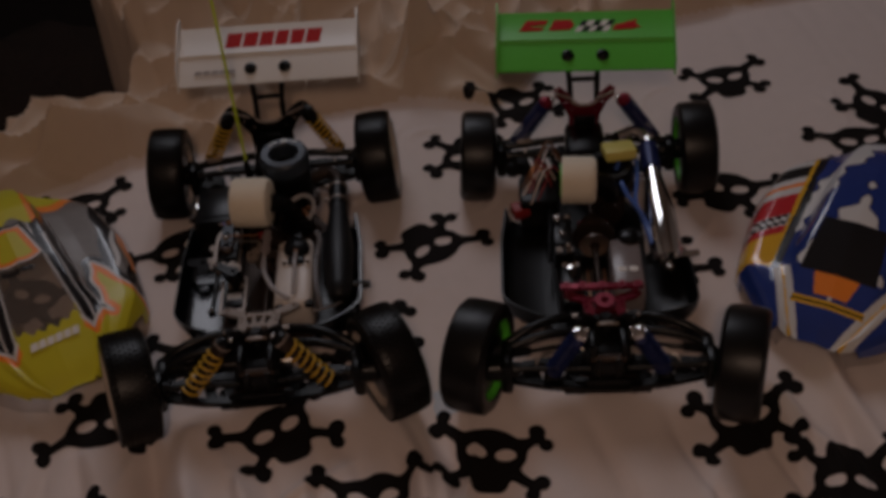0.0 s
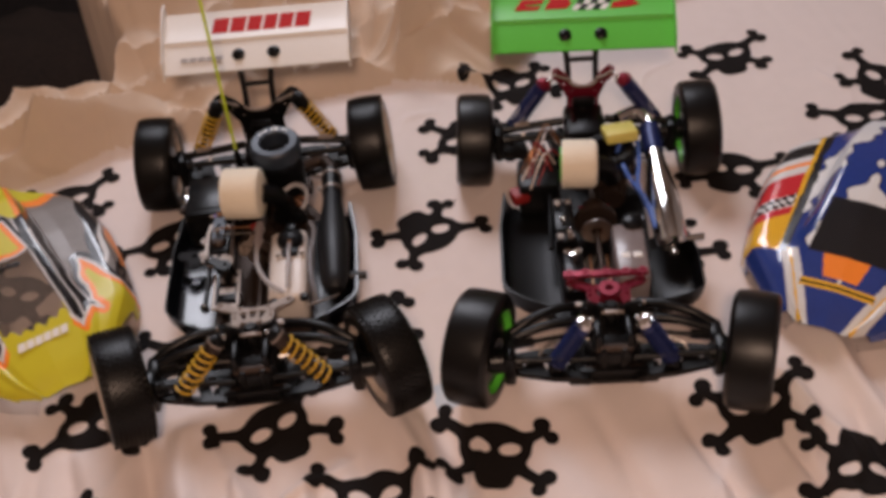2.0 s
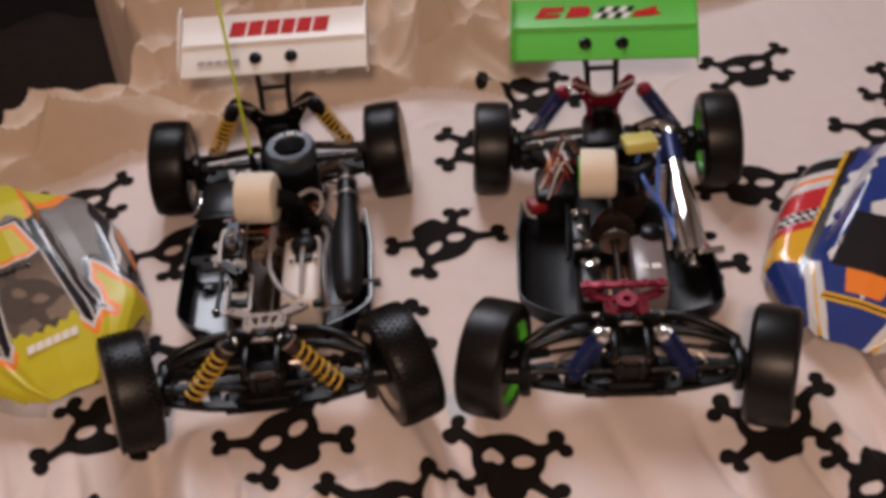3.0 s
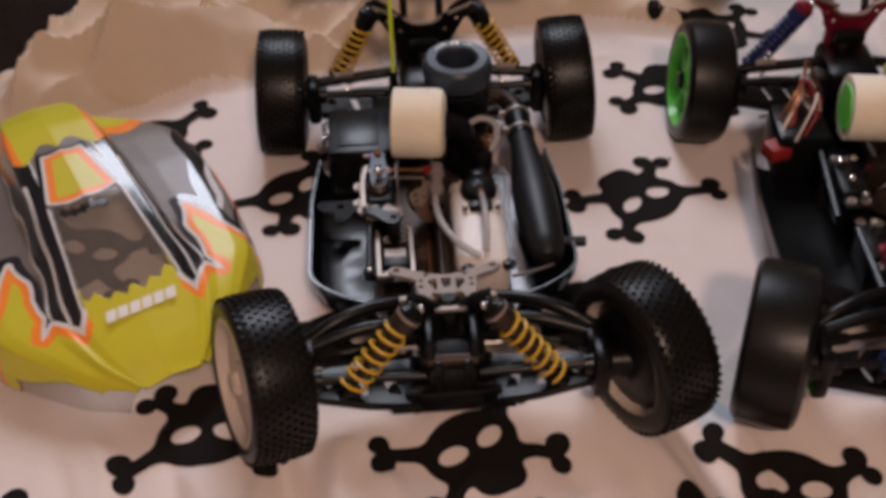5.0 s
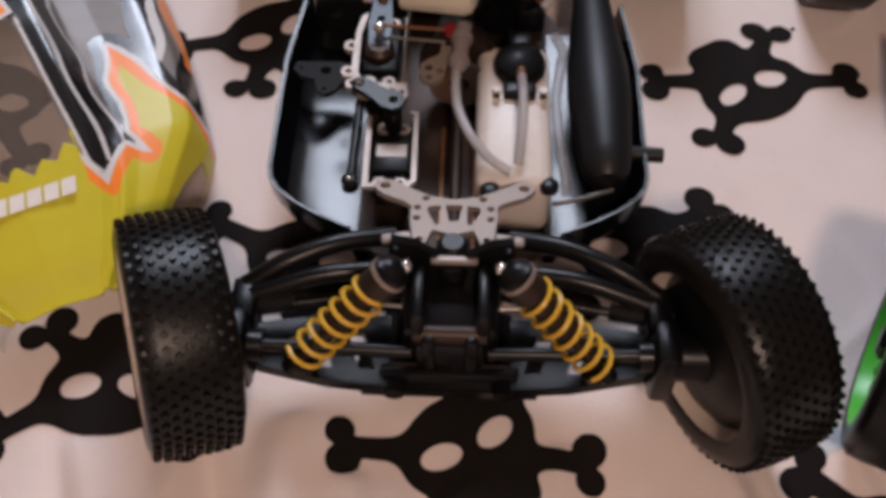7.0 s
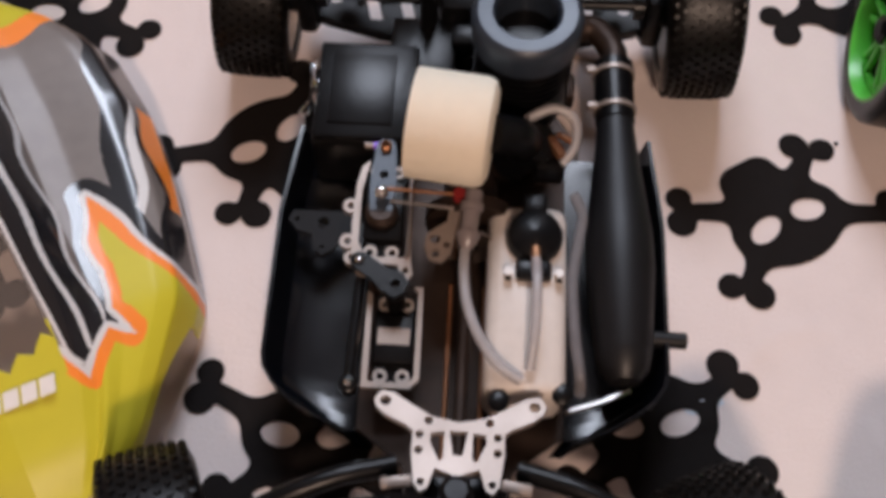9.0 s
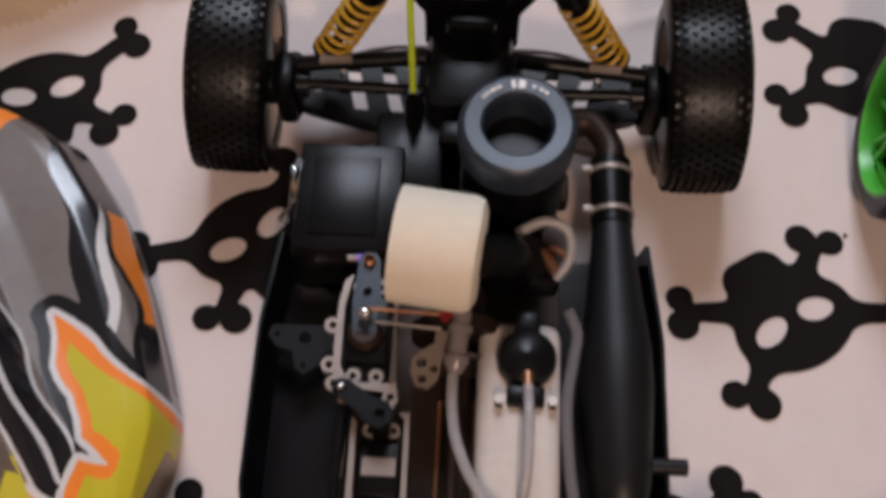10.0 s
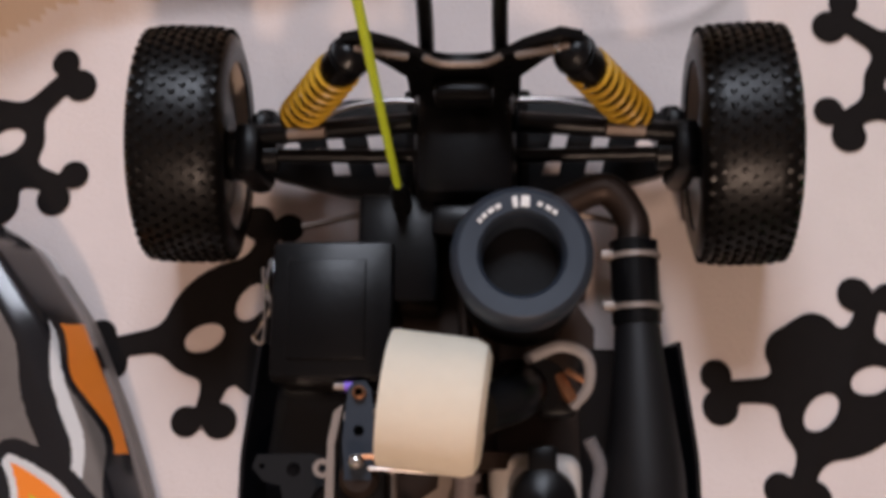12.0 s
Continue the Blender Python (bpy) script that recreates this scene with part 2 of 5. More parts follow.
def small_fold(x0, x1, y0, y1, lean, low, high, long=1.0):
    x, y, a, l = FOLDS.uniform(x0, x1), FOLDS.uniform(y0, y1), FOLDS.gauss(lean, 0.45), long * FOLDS.uniform(0.06, 0.16)
    return (x, y, x + l * math.sin(a), y + l * math.cos(a), FOLDS.uniform(0.004, 0.009), FOLDS.uniform(low, high))


SMALL_FOLDS = [small_fold(-0.30, 0.75, -0.33, -0.17, 0.1, 0.004, 0.009) for _ in range(22)] + [small_fold(-0.3, 0.85, -0.15, 0.40, 0.4, 0.001, 0.003) for _ in range(34)]
BACK_FOLDS = [small_fold(-0.45, 0.40, 0.22, 0.62, 1.1, 0.014, 0.034, 1.8) for _ in range(60)] + [small_fold(0.3, 0.9, 0.52, 0.75, 1.4, 0.008, 0.020, 1.8) for _ in range(26)]


def sheet_z(x, y):
    z = 0.0026 * wave(x, y, 3, 14, 9) + 0.0010 * wave(x, y, 5, 45, 30)
    near = 1 - smoothstep(-0.16, -0.06, y)
    z = z + near * (0.005 * wave(x, y, 8, 45, 8) - 0.005)
    for f in ((-0.07, -0.09, -0.04, -0.30, 0.012, 0.010), (0.13, -0.06, 0.17, -0.30, 0.012, 0.009), (0.05, -0.10, 0.075, -0.30, 0.009, 0.007), (-0.17, -0.11, -0.14, -0.32, 0.014, 0.010),
              (0.155, -0.10, 0.20, -0.34, 0.007, 0.006), (0.575, 0.02, 0.60, -0.30, 0.012, 0.012), (0.635, -0.05, 0.68, -0.28, 0.010, 0.010), (-0.03, -0.12, -0.01, -0.26, 0.008, 0.006)):
        z = z + 1.7 * crease(x, y, *f)
    for seed, fx, fy, deep in ((71, 26, 5, 0.007), (72, 38, 12, 0.005)):
        z = z - (0.12 + near) * deep * groove(x, y, seed, fx, fy, 0.12)
    for f in SMALL_FOLDS:
        z = z + crease(x, y, *f)
    d = y - fold_edge(x) + 0.010 * wave(x, y, 21, 15, 6)
    lip = smoothstep(0.0, 0.045, d)
    back = 0.014 + 0.009 * wave(x, y, 12, 12, 26) + 0.003 * wave(x, y, 14, 30, 44) + 0.035 * smoothstep(0, 0.3, d)
    for f in ((-0.42, 0.30, -0.16, 0.42, 0.022, 0.045), (-0.40, 0.38, -0.20, 0.50, 0.020, 0.050), (-0.36, 0.24, -0.18, 0.34, 0.016, 0.028), (-0.24, 0.40, 0.02, 0.44, 0.018, 0.030), (-0.30, 0.50, -0.10, 0.62, 0.024, 0.050),
              (-0.12, 0.48, 0.10, 0.52, 0.020, 0.032), (0.02, 0.44, 0.26, 0.42, 0.016, 0.030), (0.05, 0.52, 0.32, 0.50, 0.020, 0.040), (0.10, 0.47, 0.28, 0.56, 0.014, 0.030), (0.16, 0.58, 0.40, 0.62, 0.022, 0.040),
              (0.28, 0.46, 0.36, 0.62, 0.018, 0.030), (-0.38, 0.68, -0.10, 0.60, 0.026, 0.050), (-0.20, 0.72, 0.20, 0.66, 0.026, 0.050), (0.20, 0.72, 0.62, 0.66, 0.024, 0.040), (0.42, 0.60, 0.86, 0.64, 0.022, 0.030), (-0.44, 0.34, -0.34, 0.52, 0.016, 0.040)):
        back = back + 1.4 * ridge(x, y, *f)
    for f in BACK_FOLDS:
        back = back + ridge(x, y, *f)
    for seed, fx, fy, deep in ((61, 9, 30, 0.016), (62, 18, 26, 0.013), (63, 7, 40, 0.013)):
        back = back - deep * groove(x, y, seed, fx, fy, 0.22)
    z = z + lip * np.maximum(back + 0.014, 0.004)
    left = np.interp(y, [0.2, 0.30, 0.39, 0.46, 0.53, 0.67, 0.9, 1.1], [-0.62, -0.46, -0.34, -0.235, -0.215, -0.29, -0.38, -0.45])
    z = z - 0.5 * smoothstep(0.0, 0.04, left - x + 0.02 * wave(x, y, 31, 10, 16))
    return z


def bed():
    xs = np.concatenate([np.linspace(-0.9, -0.5, 40, endpoint=False), np.linspace(-0.5, 0.9, 480, endpoint=False), np.linspace(0.9, 1.3, 20)])
    ys = np.concatenate([np.linspace(-0.7, -0.3, 25, endpoint=False), np.linspace(-0.3, 0.85, 400, endpoint=False), np.linspace(0.85, 1.1, 20)])
    X, Y = np.meshgrid(xs, ys)
    Z = sheet_z(X, Y)
    verts = np.stack([X, Y, Z], -1).reshape(-1, 3).tolist()
    n = len(xs)
    faces = [(j * n + i, j * n + i + 1, (j + 1) * n + i + 1, (j + 1) * n + i) for j in range(len(ys) - 1) for i in range(n - 1)]
    ob = part("bed_sheet", (verts, faces), [COTTON, FOLD_SHADE])
    turned = (Y - fold_edge(X) + 0.010 * wave(X, Y, 21, 15, 6) > 0.012)[:-1, :-1]
    ob.data.polygons.foreach_set("material_index", turned.astype(int).ravel().tolist())
    return tagged(ob, "crumpled cream cotton bed sheet with black skull print", "bed sheet", kind="structure")


SHEET = bed()


def skull_shape(x, y):
    """Inside below zero: a skull with crossed bones, eye distance 2."""
    def seg(ax, ay, bx, by, r0, r1):
        dx, dy = bx - ax, by - ay
        t = np.clip(((x - ax) * dx + (y - ay) * dy) / (dx * dx + dy * dy), 0, 1)
        return np.hypot(x - ax - t * dx, y - ay - t * dy) - (r0 + (r1 - r0) * t)

    def disc(cx, cy, r):
        return np.hypot(x - cx, y - cy) - r

    head = (np.hypot(x / 2.42, (y - 0.12) / 1.78) - 1) * 1.7
    jaw = np.hypot(np.maximum(np.abs(x - 0.25) - 0.45, 0), np.maximum(np.abs(y + 1.35) - 0.75, 0)) - 0.85
    h = np.clip(0.5 + 0.5 * (jaw - head) / 0.7, 0, 1)
    d = jaw * (1 - h) + head * h - 0.7 * h * (1 - h)
    for ex, ey in ((-3.7, 1.75), (3.0, 1.65), (-2.5, -2.1), (3.3, -2.15)):
        l = math.hypot(ex, ey)
        ux, uy = ex / l, ey / l
        b = seg(0, -0.3, ex, ey, 0.55, 0.36)
        h = np.clip(0.5 + 0.5 * (b - d) / 0.45, 0, 1)
        d = b * (1 - h) + d * h - 0.45 * h * (1 - h)
        d = np.minimum(d, disc(ex + 0.10 * ux - 0.55 * uy, ey + 0.15 * uy + 0.50 * ux, 0.60))
        d = np.minimum(d, disc(ex + 0.30 * ux + 0.60 * uy, ey + 0.30 * uy - 0.52 * ux, 0.52))
    for ex, tilt in ((-1.0, -0.15), (1.0, 0.2)):
        u, v = x - ex, y - tilt * (x - ex) - 0.02
        d = np.maximum(d, -(np.hypot(u / 0.70, v / 0.46) - 1) * 0.5)
    return d


def skull_print(x0, y0, angle, size=0.0146, mirror=1):
    n = 92
    g = np.linspace(-5.2, 5.2, n)
    X, Y = np.meshgrid(g, g)
    D = skull_shape(X, Y)
    verts, faces, known = [], [], {}

    def put(key, u, v):
        if key not in known:
            known[key] = len(verts)
            verts.append((u, v))
        return known[key]

    for j in range(n - 1):
        for i in range(n - 1):
            cs = [(j, i), (j, i + 1), (j + 1, i + 1), (j + 1, i)]
            ds = [D[c] for c in cs]
            if min(ds) >= 0:
                continue
            poly = []
            for k in range(4):
                a, b, da, db = cs[k], cs[(k + 1) % 4], ds[k], ds[(k + 1) % 4]
                if da < 0:
                    poly.append(put(a, g[a[1]], g[a[0]]))
                if (da < 0) != (db < 0):
                    t = da / (da - db)
                    poly.append(put((min(a, b), max(a, b)), g[a[1]] + t * (g[b[1]] - g[a[1]]), g[a[0]] + t * (g[b[0]] - g[a[0]])))
            if len(set(poly)) > 2:
                faces.append(poly if mirror > 0 else poly[::-1])
    v = np.array(verts)
    c, s = math.cos(radians(angle)), math.sin(radians(angle))
    px, py = x0 + size * (mirror * v[:, 0] * c - v[:, 1] * s), y0 + size * (mirror * v[:, 0] * s + v[:, 1] * c)
    pz = sheet_z(px, py) + 0.0007
    return part("skull_print", (np.stack([px, py, pz], 1).tolist(), faces), PRINT, SHEET)


for x, y, a, mirror in ((0.1800, 0.1470, 213, 1), (0.2295, -0.1455, -13, 1), (0.0160, -0.1045, 29, 1), (-0.121, 0.176, 40, 1), (0.232, 0.306, 175, 1),
                        (-0.260, 0.263, 18, -1), (0.538, 0.212, -20, -1), (0.583, 0.435, 12, -1), (0.764, 0.353, -45, 1), (0.718, 0.282, 5, 1),
                        (0.563, -0.205, 180, -1), (0.483, -0.123, 8, -1), (0.114, -0.188, 0, 1), (-0.168, -0.083, 182, -1), (-0.20, -0.20, 0, 1),
                        (0.103, 0.02, 6, 1), (-0.075, 0.0, 4, 1), (0.299, 0.414, 12, 1), (0.437, 0.083, 30, 1), (-0.287, 0.112, -22, 1), (-0.33, -0.16, 170, 1), (0.70, 0.06, 60, 1), (0.86, -0.12, 10, 1)):
    skull_print(x, y, a, mirror=mirror)


def stain(x0, y0, w, h, angle):
    """A faint blue wash mark on the cloth."""
    c, s = math.cos(radians(angle)), math.sin(radians(angle))
    verts, faces = [(0.0, 0.0)], []
    n = 28
    for ring in (0.5, 1.0):
        for k in range(n):
            a = 2 * math.pi * k / n
            r = ring * (1 + 0.18 * math.sin(3 * a + x0 * 50) + 0.08 * math.sin(7 * a))
            verts.append((r * w * math.cos(a), r * h * math.sin(a)))
    faces += [(0, 1 + k, 1 + (k + 1) % n) for k in range(n)]
    faces += [(1 + k, 1 + n + k, 1 + n + (k + 1) % n, 1 + (k + 1) % n) for k in range(n)]
    v = np.array(verts)
    px, py = x0 + v[:, 0] * c - v[:, 1] * s, y0 + v[:, 0] * s + v[:, 1] * c
    return part("stain", (np.stack([px, py, sheet_z(px, py) + 0.0005], 1).tolist(), faces), STAIN, SHEET, "faint blue wash mark")


crumb = part("crumb", ball(B(), (0.212, 0.200, float(sheet_z(np.array(0.212), np.array(0.200))) + 0.0008), 0.0013, 8, 6), BLACK)
tagged(crumb, "tiny dark crumb lying on the sheet", "crumb")
stain(0.186, -0.086, 0.012, 0.017, 20)
stain(0.125, 0.035, 0.014, 0.007, -10)
stain(0.497, -0.050, 0.010, 0.018, 15)


def dark_blanket(x0, y0, w, h, seed):
    """A dark crumpled blanket on the floor beside the bed."""
    n = 60
    g = np.linspace(-1, 1, n)
    X, Y = np.meshgrid(g, g)
    Z = np.clip(1 - np.hypot(X, Y) + 0.2 * wave(X, Y, seed, 3, 4), 0, 1) ** 0.6 * h + 0.05 * h * wave(X, Y, seed + 1, 14, 9)
    verts = np.stack([x0 + w * X, y0 + w * Y, np.maximum(Z, 0) - 0.499], -1).reshape(-1, 3).tolist()
    faces = [(j * n + i, j * n + i + 1, (j + 1) * n + i + 1, (j + 1) * n + i) for j in range(n - 1) for i in range(n - 1)]
    return tagged(part("blanket", (verts, faces), CLOTH), "dark brown crumpled blanket on the floor", "blanket")


dark_blanket(-0.72, 1.15, 0.30, 0.22, 40)
dark_blanket(-0.85, 0.75, 0.22, 0.18, 50)


# ---- the buggies ----
R, TW = 0.0535, 0.042


def place(name, mesh, parent, m, label=""):
    ob = new(name, mesh)
    ob.parent = parent
    ob.matrix_basis = m
    if label:
        ob["label"] = label
    return ob


def tyre_mesh(pins):
    bm = B()
    prof = [(0.0385, -0.0200), (0.044, -0.0212), (0.0495, -0.0195), (0.0520, -0.0165), (0.0528, -0.010), (0.0530, 0), (0.0528, 0.010), (0.0520, 0.0165), (0.0495, 0.0195), (0.046, 0.0205), (0.041, 0.0195)]
    if not pins:
        prof = [(r + (0.0006 if r > 0.05 else 0), z) for r, z in prof]
    lathe(bm, prof + [(0.0405, 0)], sides=56, closed=True)
    ob = part("tyre", bm, RUBBER)
    me = ob.data
    bpy.data.objects.remove(ob)
    return me


def tread_mesh():
    """Rows of small tapered diamond blocks round the tyre."""
    verts, faces = [], []
    for row in range(9):
        z = -0.0172 + row * 0.0344 / 8
        r = 0.0529 - 0.0012 * (abs(z) / 0.0172) ** 4
        for k in range(54):
            m = Matrix.Rotation(2 * math.pi * (k + 0.5 * (row % 2)) / 54, 4, "Z") @ Matrix.Translation((r, 0, z)) @ Matrix.Rotation(radians(45), 4, "X")
            n, h, up = len(verts), 0.00135, 0.0015
            verts += [tuple(m @ Vector(p)) for p in ((-0.0006, -h, -h), (-0.0006, h, -h), (-0.0006, h, h), (-0.0006, -h, h), (up, -h * 0.7, -h * 0.7), (up, h * 0.7, -h * 0.7), (up, h * 0.7, h * 0.7), (up, -h * 0.7, h * 0.7))]
            faces += [tuple(n + i for i in f) for f in ((4, 5, 6, 7), (0, 1, 5, 4), (1, 2, 6, 5), (2, 3, 7, 6), (3, 0, 4, 7))]
    ob = part("tread", (verts, faces), RUBBER, smooth=False)
    me = ob.data
    bpy.data.objects.remove(ob)
    return me


def rim_mesh(mat, spokes):
    bm = B()
    # the barrel, open on the inner side
    lathe(bm, [(0.0418, -0.019), (0.0405, -0.0185), (0.0375, -0.012), (0.0375, 0.010), (0.0405, 0.0185), (0.0418, 0.0195), (0.0395, 0.0200), (0.0362, 0.012), (0.0362, -0.012), (0.039, -0.0195)], sides=40, closed=True)
    if spokes:
        lathe(bm, [(0.0365, 0.008), (0.0365, 0.012), (0.031, 0.014), (0.031, 0.010)], sides=40, closed=True)
        lathe(bm, [(0.011, 0.002), (0.011, 0.014), (0.008, 0.016), (0.004, 0.016), (0.004, 0.002)], sides=20, closed=True)
    else:
        lathe(bm, [(0.0365, 0.010), (0.030, 0.0135), (0.014, 0.0115), (0.012, 0.016), (0.004, 0.016), (0.004, 0.012), (0.012, 0.009), (0.030, 0.0115)], sides=40, closed=True)
    ob = part("rim", bm, mat)
    me = ob.data
    bpy.data.objects.remove(ob)
    return me


def nut_mesh(mat):
    bm = B()
    lathe(bm, [(0.0085, 0.012), (0.0085, 0.018), (0.006, 0.020), (0.0, 0.020)], sides=6)
    ob = part("wheel_nut", bm, mat)
    me = ob.data
    bpy.data.objects.remove(ob)
    return me


def spoke_mesh(mat):
    bm = B()
    box(bm, (0.021, 0, 0.0125), (0.026, 0.0034, 0.004), 0.0008)
    ob = part("spoke", bm, mat)
    me = ob.data
    bpy.data.objects.remove(ob)
    return me


def hub_shade_mesh():
    bm = B()
    # black hub, widened to the barrel to stand in for shade inside the rim
    lathe(bm, [(0, -0.016), (0.010, -0.016), (0.014, -0.017), (0.024, -0.015), (0.031, -0.0145), (0.0360, -0.0115), (0.0355, 0.0075), (0, 0.0075)], sides=32)
    ob = part("hub_and_shade", bm, BLACK)
    me = ob.data
    bpy.data.objects.remove(ob)
    return me


def add_wheels(car, tyre, rim, nut, places, tyre_label, rim_label, spoke=None, tread=None):
    hub = hub_shade_mesh()
    for x, y, turn, size, camber in places:
        side = -1 if x < 0 else 1
        m = pose(x, y, R * size + 0.0005, 0, 0, turn) @ pose(0, 0, 0, 0, -side * camber, 0) @ pose(0, 0, 0, 0, 90 * side, 0) @ Matrix.Scale(size, 4)
        w = place("wheel", rim, car, m, rim_label)
        place("tyre", tyre, w, Matrix(), tyre_label)
        if tread:
            place("tread", tread, w, Matrix())["kind"] = "stuff"
        place("wheel_nut", nut, w, Matrix())
        place("hub_and_shade", hub, w, Matrix())
        for i in range(12 if spoke else 0):
            place("spoke", spoke, w, pose(0, 0, 0, 0, 0, 60 * (i // 2) + (-9 if i % 2 else 9)))


def shock(car, top, bottom, body_mat, spring_mat, cap_mat, coil=True, r=0.0088, turns=6.5, collar=None):
    collar = collar or cap_mat
    top, bottom = Vector(top), Vector(bottom)
    m, l = along(bottom, top), (top - bottom).length
    bm = B()
    lathe(bm, [(0.0, 0), (0.0032, 0), (0.0032, l * 0.35), (0.0064, l * 0.36), (0.0064, l * 0.74), (0.0086, l * 0.75), (0.0086, l * 0.90), (0.0070, l * 0.92), (0, l * 0.92)], m, sides=20)
    s = part("shock_absorber", bm, body_mat, car)
    bm = B()
    lathe(bm, [(0.0, l * 0.90), (0.0086, l * 0.90), (0.0086, l * 0.925), (0.0078, l * 0.93), (0.0064, l * 0.96), (0.0034, l * 0.985), (0, l * 0.985)], m, sides=20)
    part("shock_cap", bm, cap_mat, s)
    bm = B()
    lathe(bm, [(0.0082, l * 0.865), (0.0092, l * 0.868), (0.0092, l * 0.892), (0.0082, l * 0.895)], m, sides=20, closed=True)
    part("shock_collar", bm, collar, s)
    part("shock_bolt", ball(B(), m @ Vector((0, -0.004, l * 0.975)), 0.0030), CHROME, s)
    bm = B()
    lathe(bm, [(0.0, -0.004), (0.0045, -0.004), (0.0045, 0.004), (0.0095, 0.004), (0.0095, 0.007), (0, 0.007)], m, sides=16)
    part("spring_cup", bm, BLACK, s)
    if coil:
        bm = B()
        n = int(turns * 14)
        pts = [m @ Vector((r * math.cos(2 * math.pi * i / 14), r * math.sin(2 * math.pi * i / 14), 0.006 + (l * 0.75 - 0.006) * i / n)) for i in range(n + 1)]
        tube(bm, pts, 0.00125, sides=6, steps=1)
        part("spring", bm, spring_mat, s)
    return s


def arm(bm, side, x0, x1, y, z0, z1, spread, width):
    """A lower wishbone with two inner legs, a cross brace and an open middle."""
    tilt = math.degrees(math.atan2(z1 - z0, x1 - x0))
    l = x1 - x0
    m = pose(side * x0, y, z0 - 0.0035, 0, -side * tilt, 0)
    out = [(0, -spread), (side * l * 0.45, -spread * 0.92), (side * l * 0.9, -spread * 0.62), (side * l, -spread * 0.5), (side * l, spread * 0.5), (side * l * 0.9, spread * 0.62), (side * l * 0.45, spread * 0.92), (0, spread)]
    plate(bm, out if side > 0 else out[::-1], 0.007, m, [[(side * l * a, -spread * 0.55), (side * l * (a + 0.11), -spread * 0.55), (side * l * (a + 0.21), spread * 0.55), (side * l * (a + 0.10), spread * 0.55)] for a in (0.14, 0.42)] + [(side * l * 0.83, 0, spread * 0.18)])
    rod(bm, (side * x0, y - spread * 1.1, z0), (side * x0, y + spread * 1.1, z0), width * 1.2, sides=8)
    rod(bm, (side * x1, y - spread * 0.7, z1), (side * x1, y + spread * 0.7, z1), width * 1.2, sides=8)


def suspension(car, base, track):
    for side in (-1, 1):
        for y, front in ((0.0, True), (base, False)):
            bm = B()
            arm(bm, side, 0.026, track - 0.030, y + 0.010, 0.030, 0.034, 0.020 if front else 0.026, 0.0042)
            part("lower_arm", bm, BLACK, car)
            bm = B()
            if front:
                tube(bm, [(side * 0.028, 0.055, 0.066), (side * 0.054, 0.047, 0.070), (side * 0.078, 0.037, 0.068), (side * (track - 0.030), 0.028, 0.060)], 0.0048, sides=10)
                tube(bm, [(side * 0.028, 0.037, 0.064), (side * 0.062, 0.031, 0.066), (side * (track - 0.030), 0.022, 0.059)], 0.0046, sides=10)
                box(bm, (side * (track - 0.030), 0.020, 0.059), (0.012, 0.022, 0.010), 0.003)
            else:
                rod(bm, (side * 0.024, y + 0.011, 0.066), (side * (track - 0.026), y + 0.007, 0.060), 0.0046, sides=10)
            part("upper_arm", bm, BLACK, car)
            bm = B()
            rod(bm, (side * 0.018, y, 0.050), (side * (track - 0.020), y, R), 0.0033, sides=10)
            rod(bm, (side * (track - 0.040), y, 0.052), (side * (track - 0.012), y, R), 0.0075, sides=14)
            part("drive_shaft", bm, BLACK, car)
            bm = B()
            box(bm, (side * (track - 0.028), y, 0.048), (0.012, 0.024, 0.040), 0.004)
            rod(bm, (side * (track - 0.030), y, R), (side * (track - 0.006), y, R), 0.012, sides=20)
            box(bm, (side * (track - 0.030), y + 0.014, 0.048), (0.008, 0.016, 0.008), 0.002)
            part("hub_carrier", bm, BLACK, car)
            if front:
                bm = B()
                rod(bm, (side * 0.014, 0.034, 0.052), (side * (track - 0.034), 0.022, 0.050), 0.0024, sides=10)
                rod(bm, (side * 0.020, 0.0337, 0.052), (side * 0.036, 0.031, 0.0517), 0.0044, sides=8)
                rod(bm, (side * (track - 0.052), 0.025, 0.0503), (side * (track - 0.034), 0.022, 0.050), 0.0044, sides=8)
                part("steering_link", bm, BLACK, car)
            else:
                bm = B()
                rod(bm, (side * 0.063, y + 0.0055, 0.0700), (side * 0.080, y + 0.0050, 0.0690), 0.0026, sides=8)
                part("hinge_pin", bm, SILVER, car)
                bm = B()
                rod(bm, (side * 0.050, y - 0.024, 0.036), (side * 0.078, y - 0.030, 0.036), 0.0016, sides=8)
                part("link_pin", bm, SILVER, car)
            bm = B()
            tube(bm, [(side * 0.012, y + (0.022 if front else 0.026), 0.054), (side * 0.045, y + (0.024 if front else 0.026), 0.052), (side * 0.066, y + (0.016 if front else 0.020), 0.050), (side * 0.072, y + (0.008 if front else 0.012), 0.042)], 0.0013, sides=6)
            part("anti_roll_bar", bm, STEEL, car)


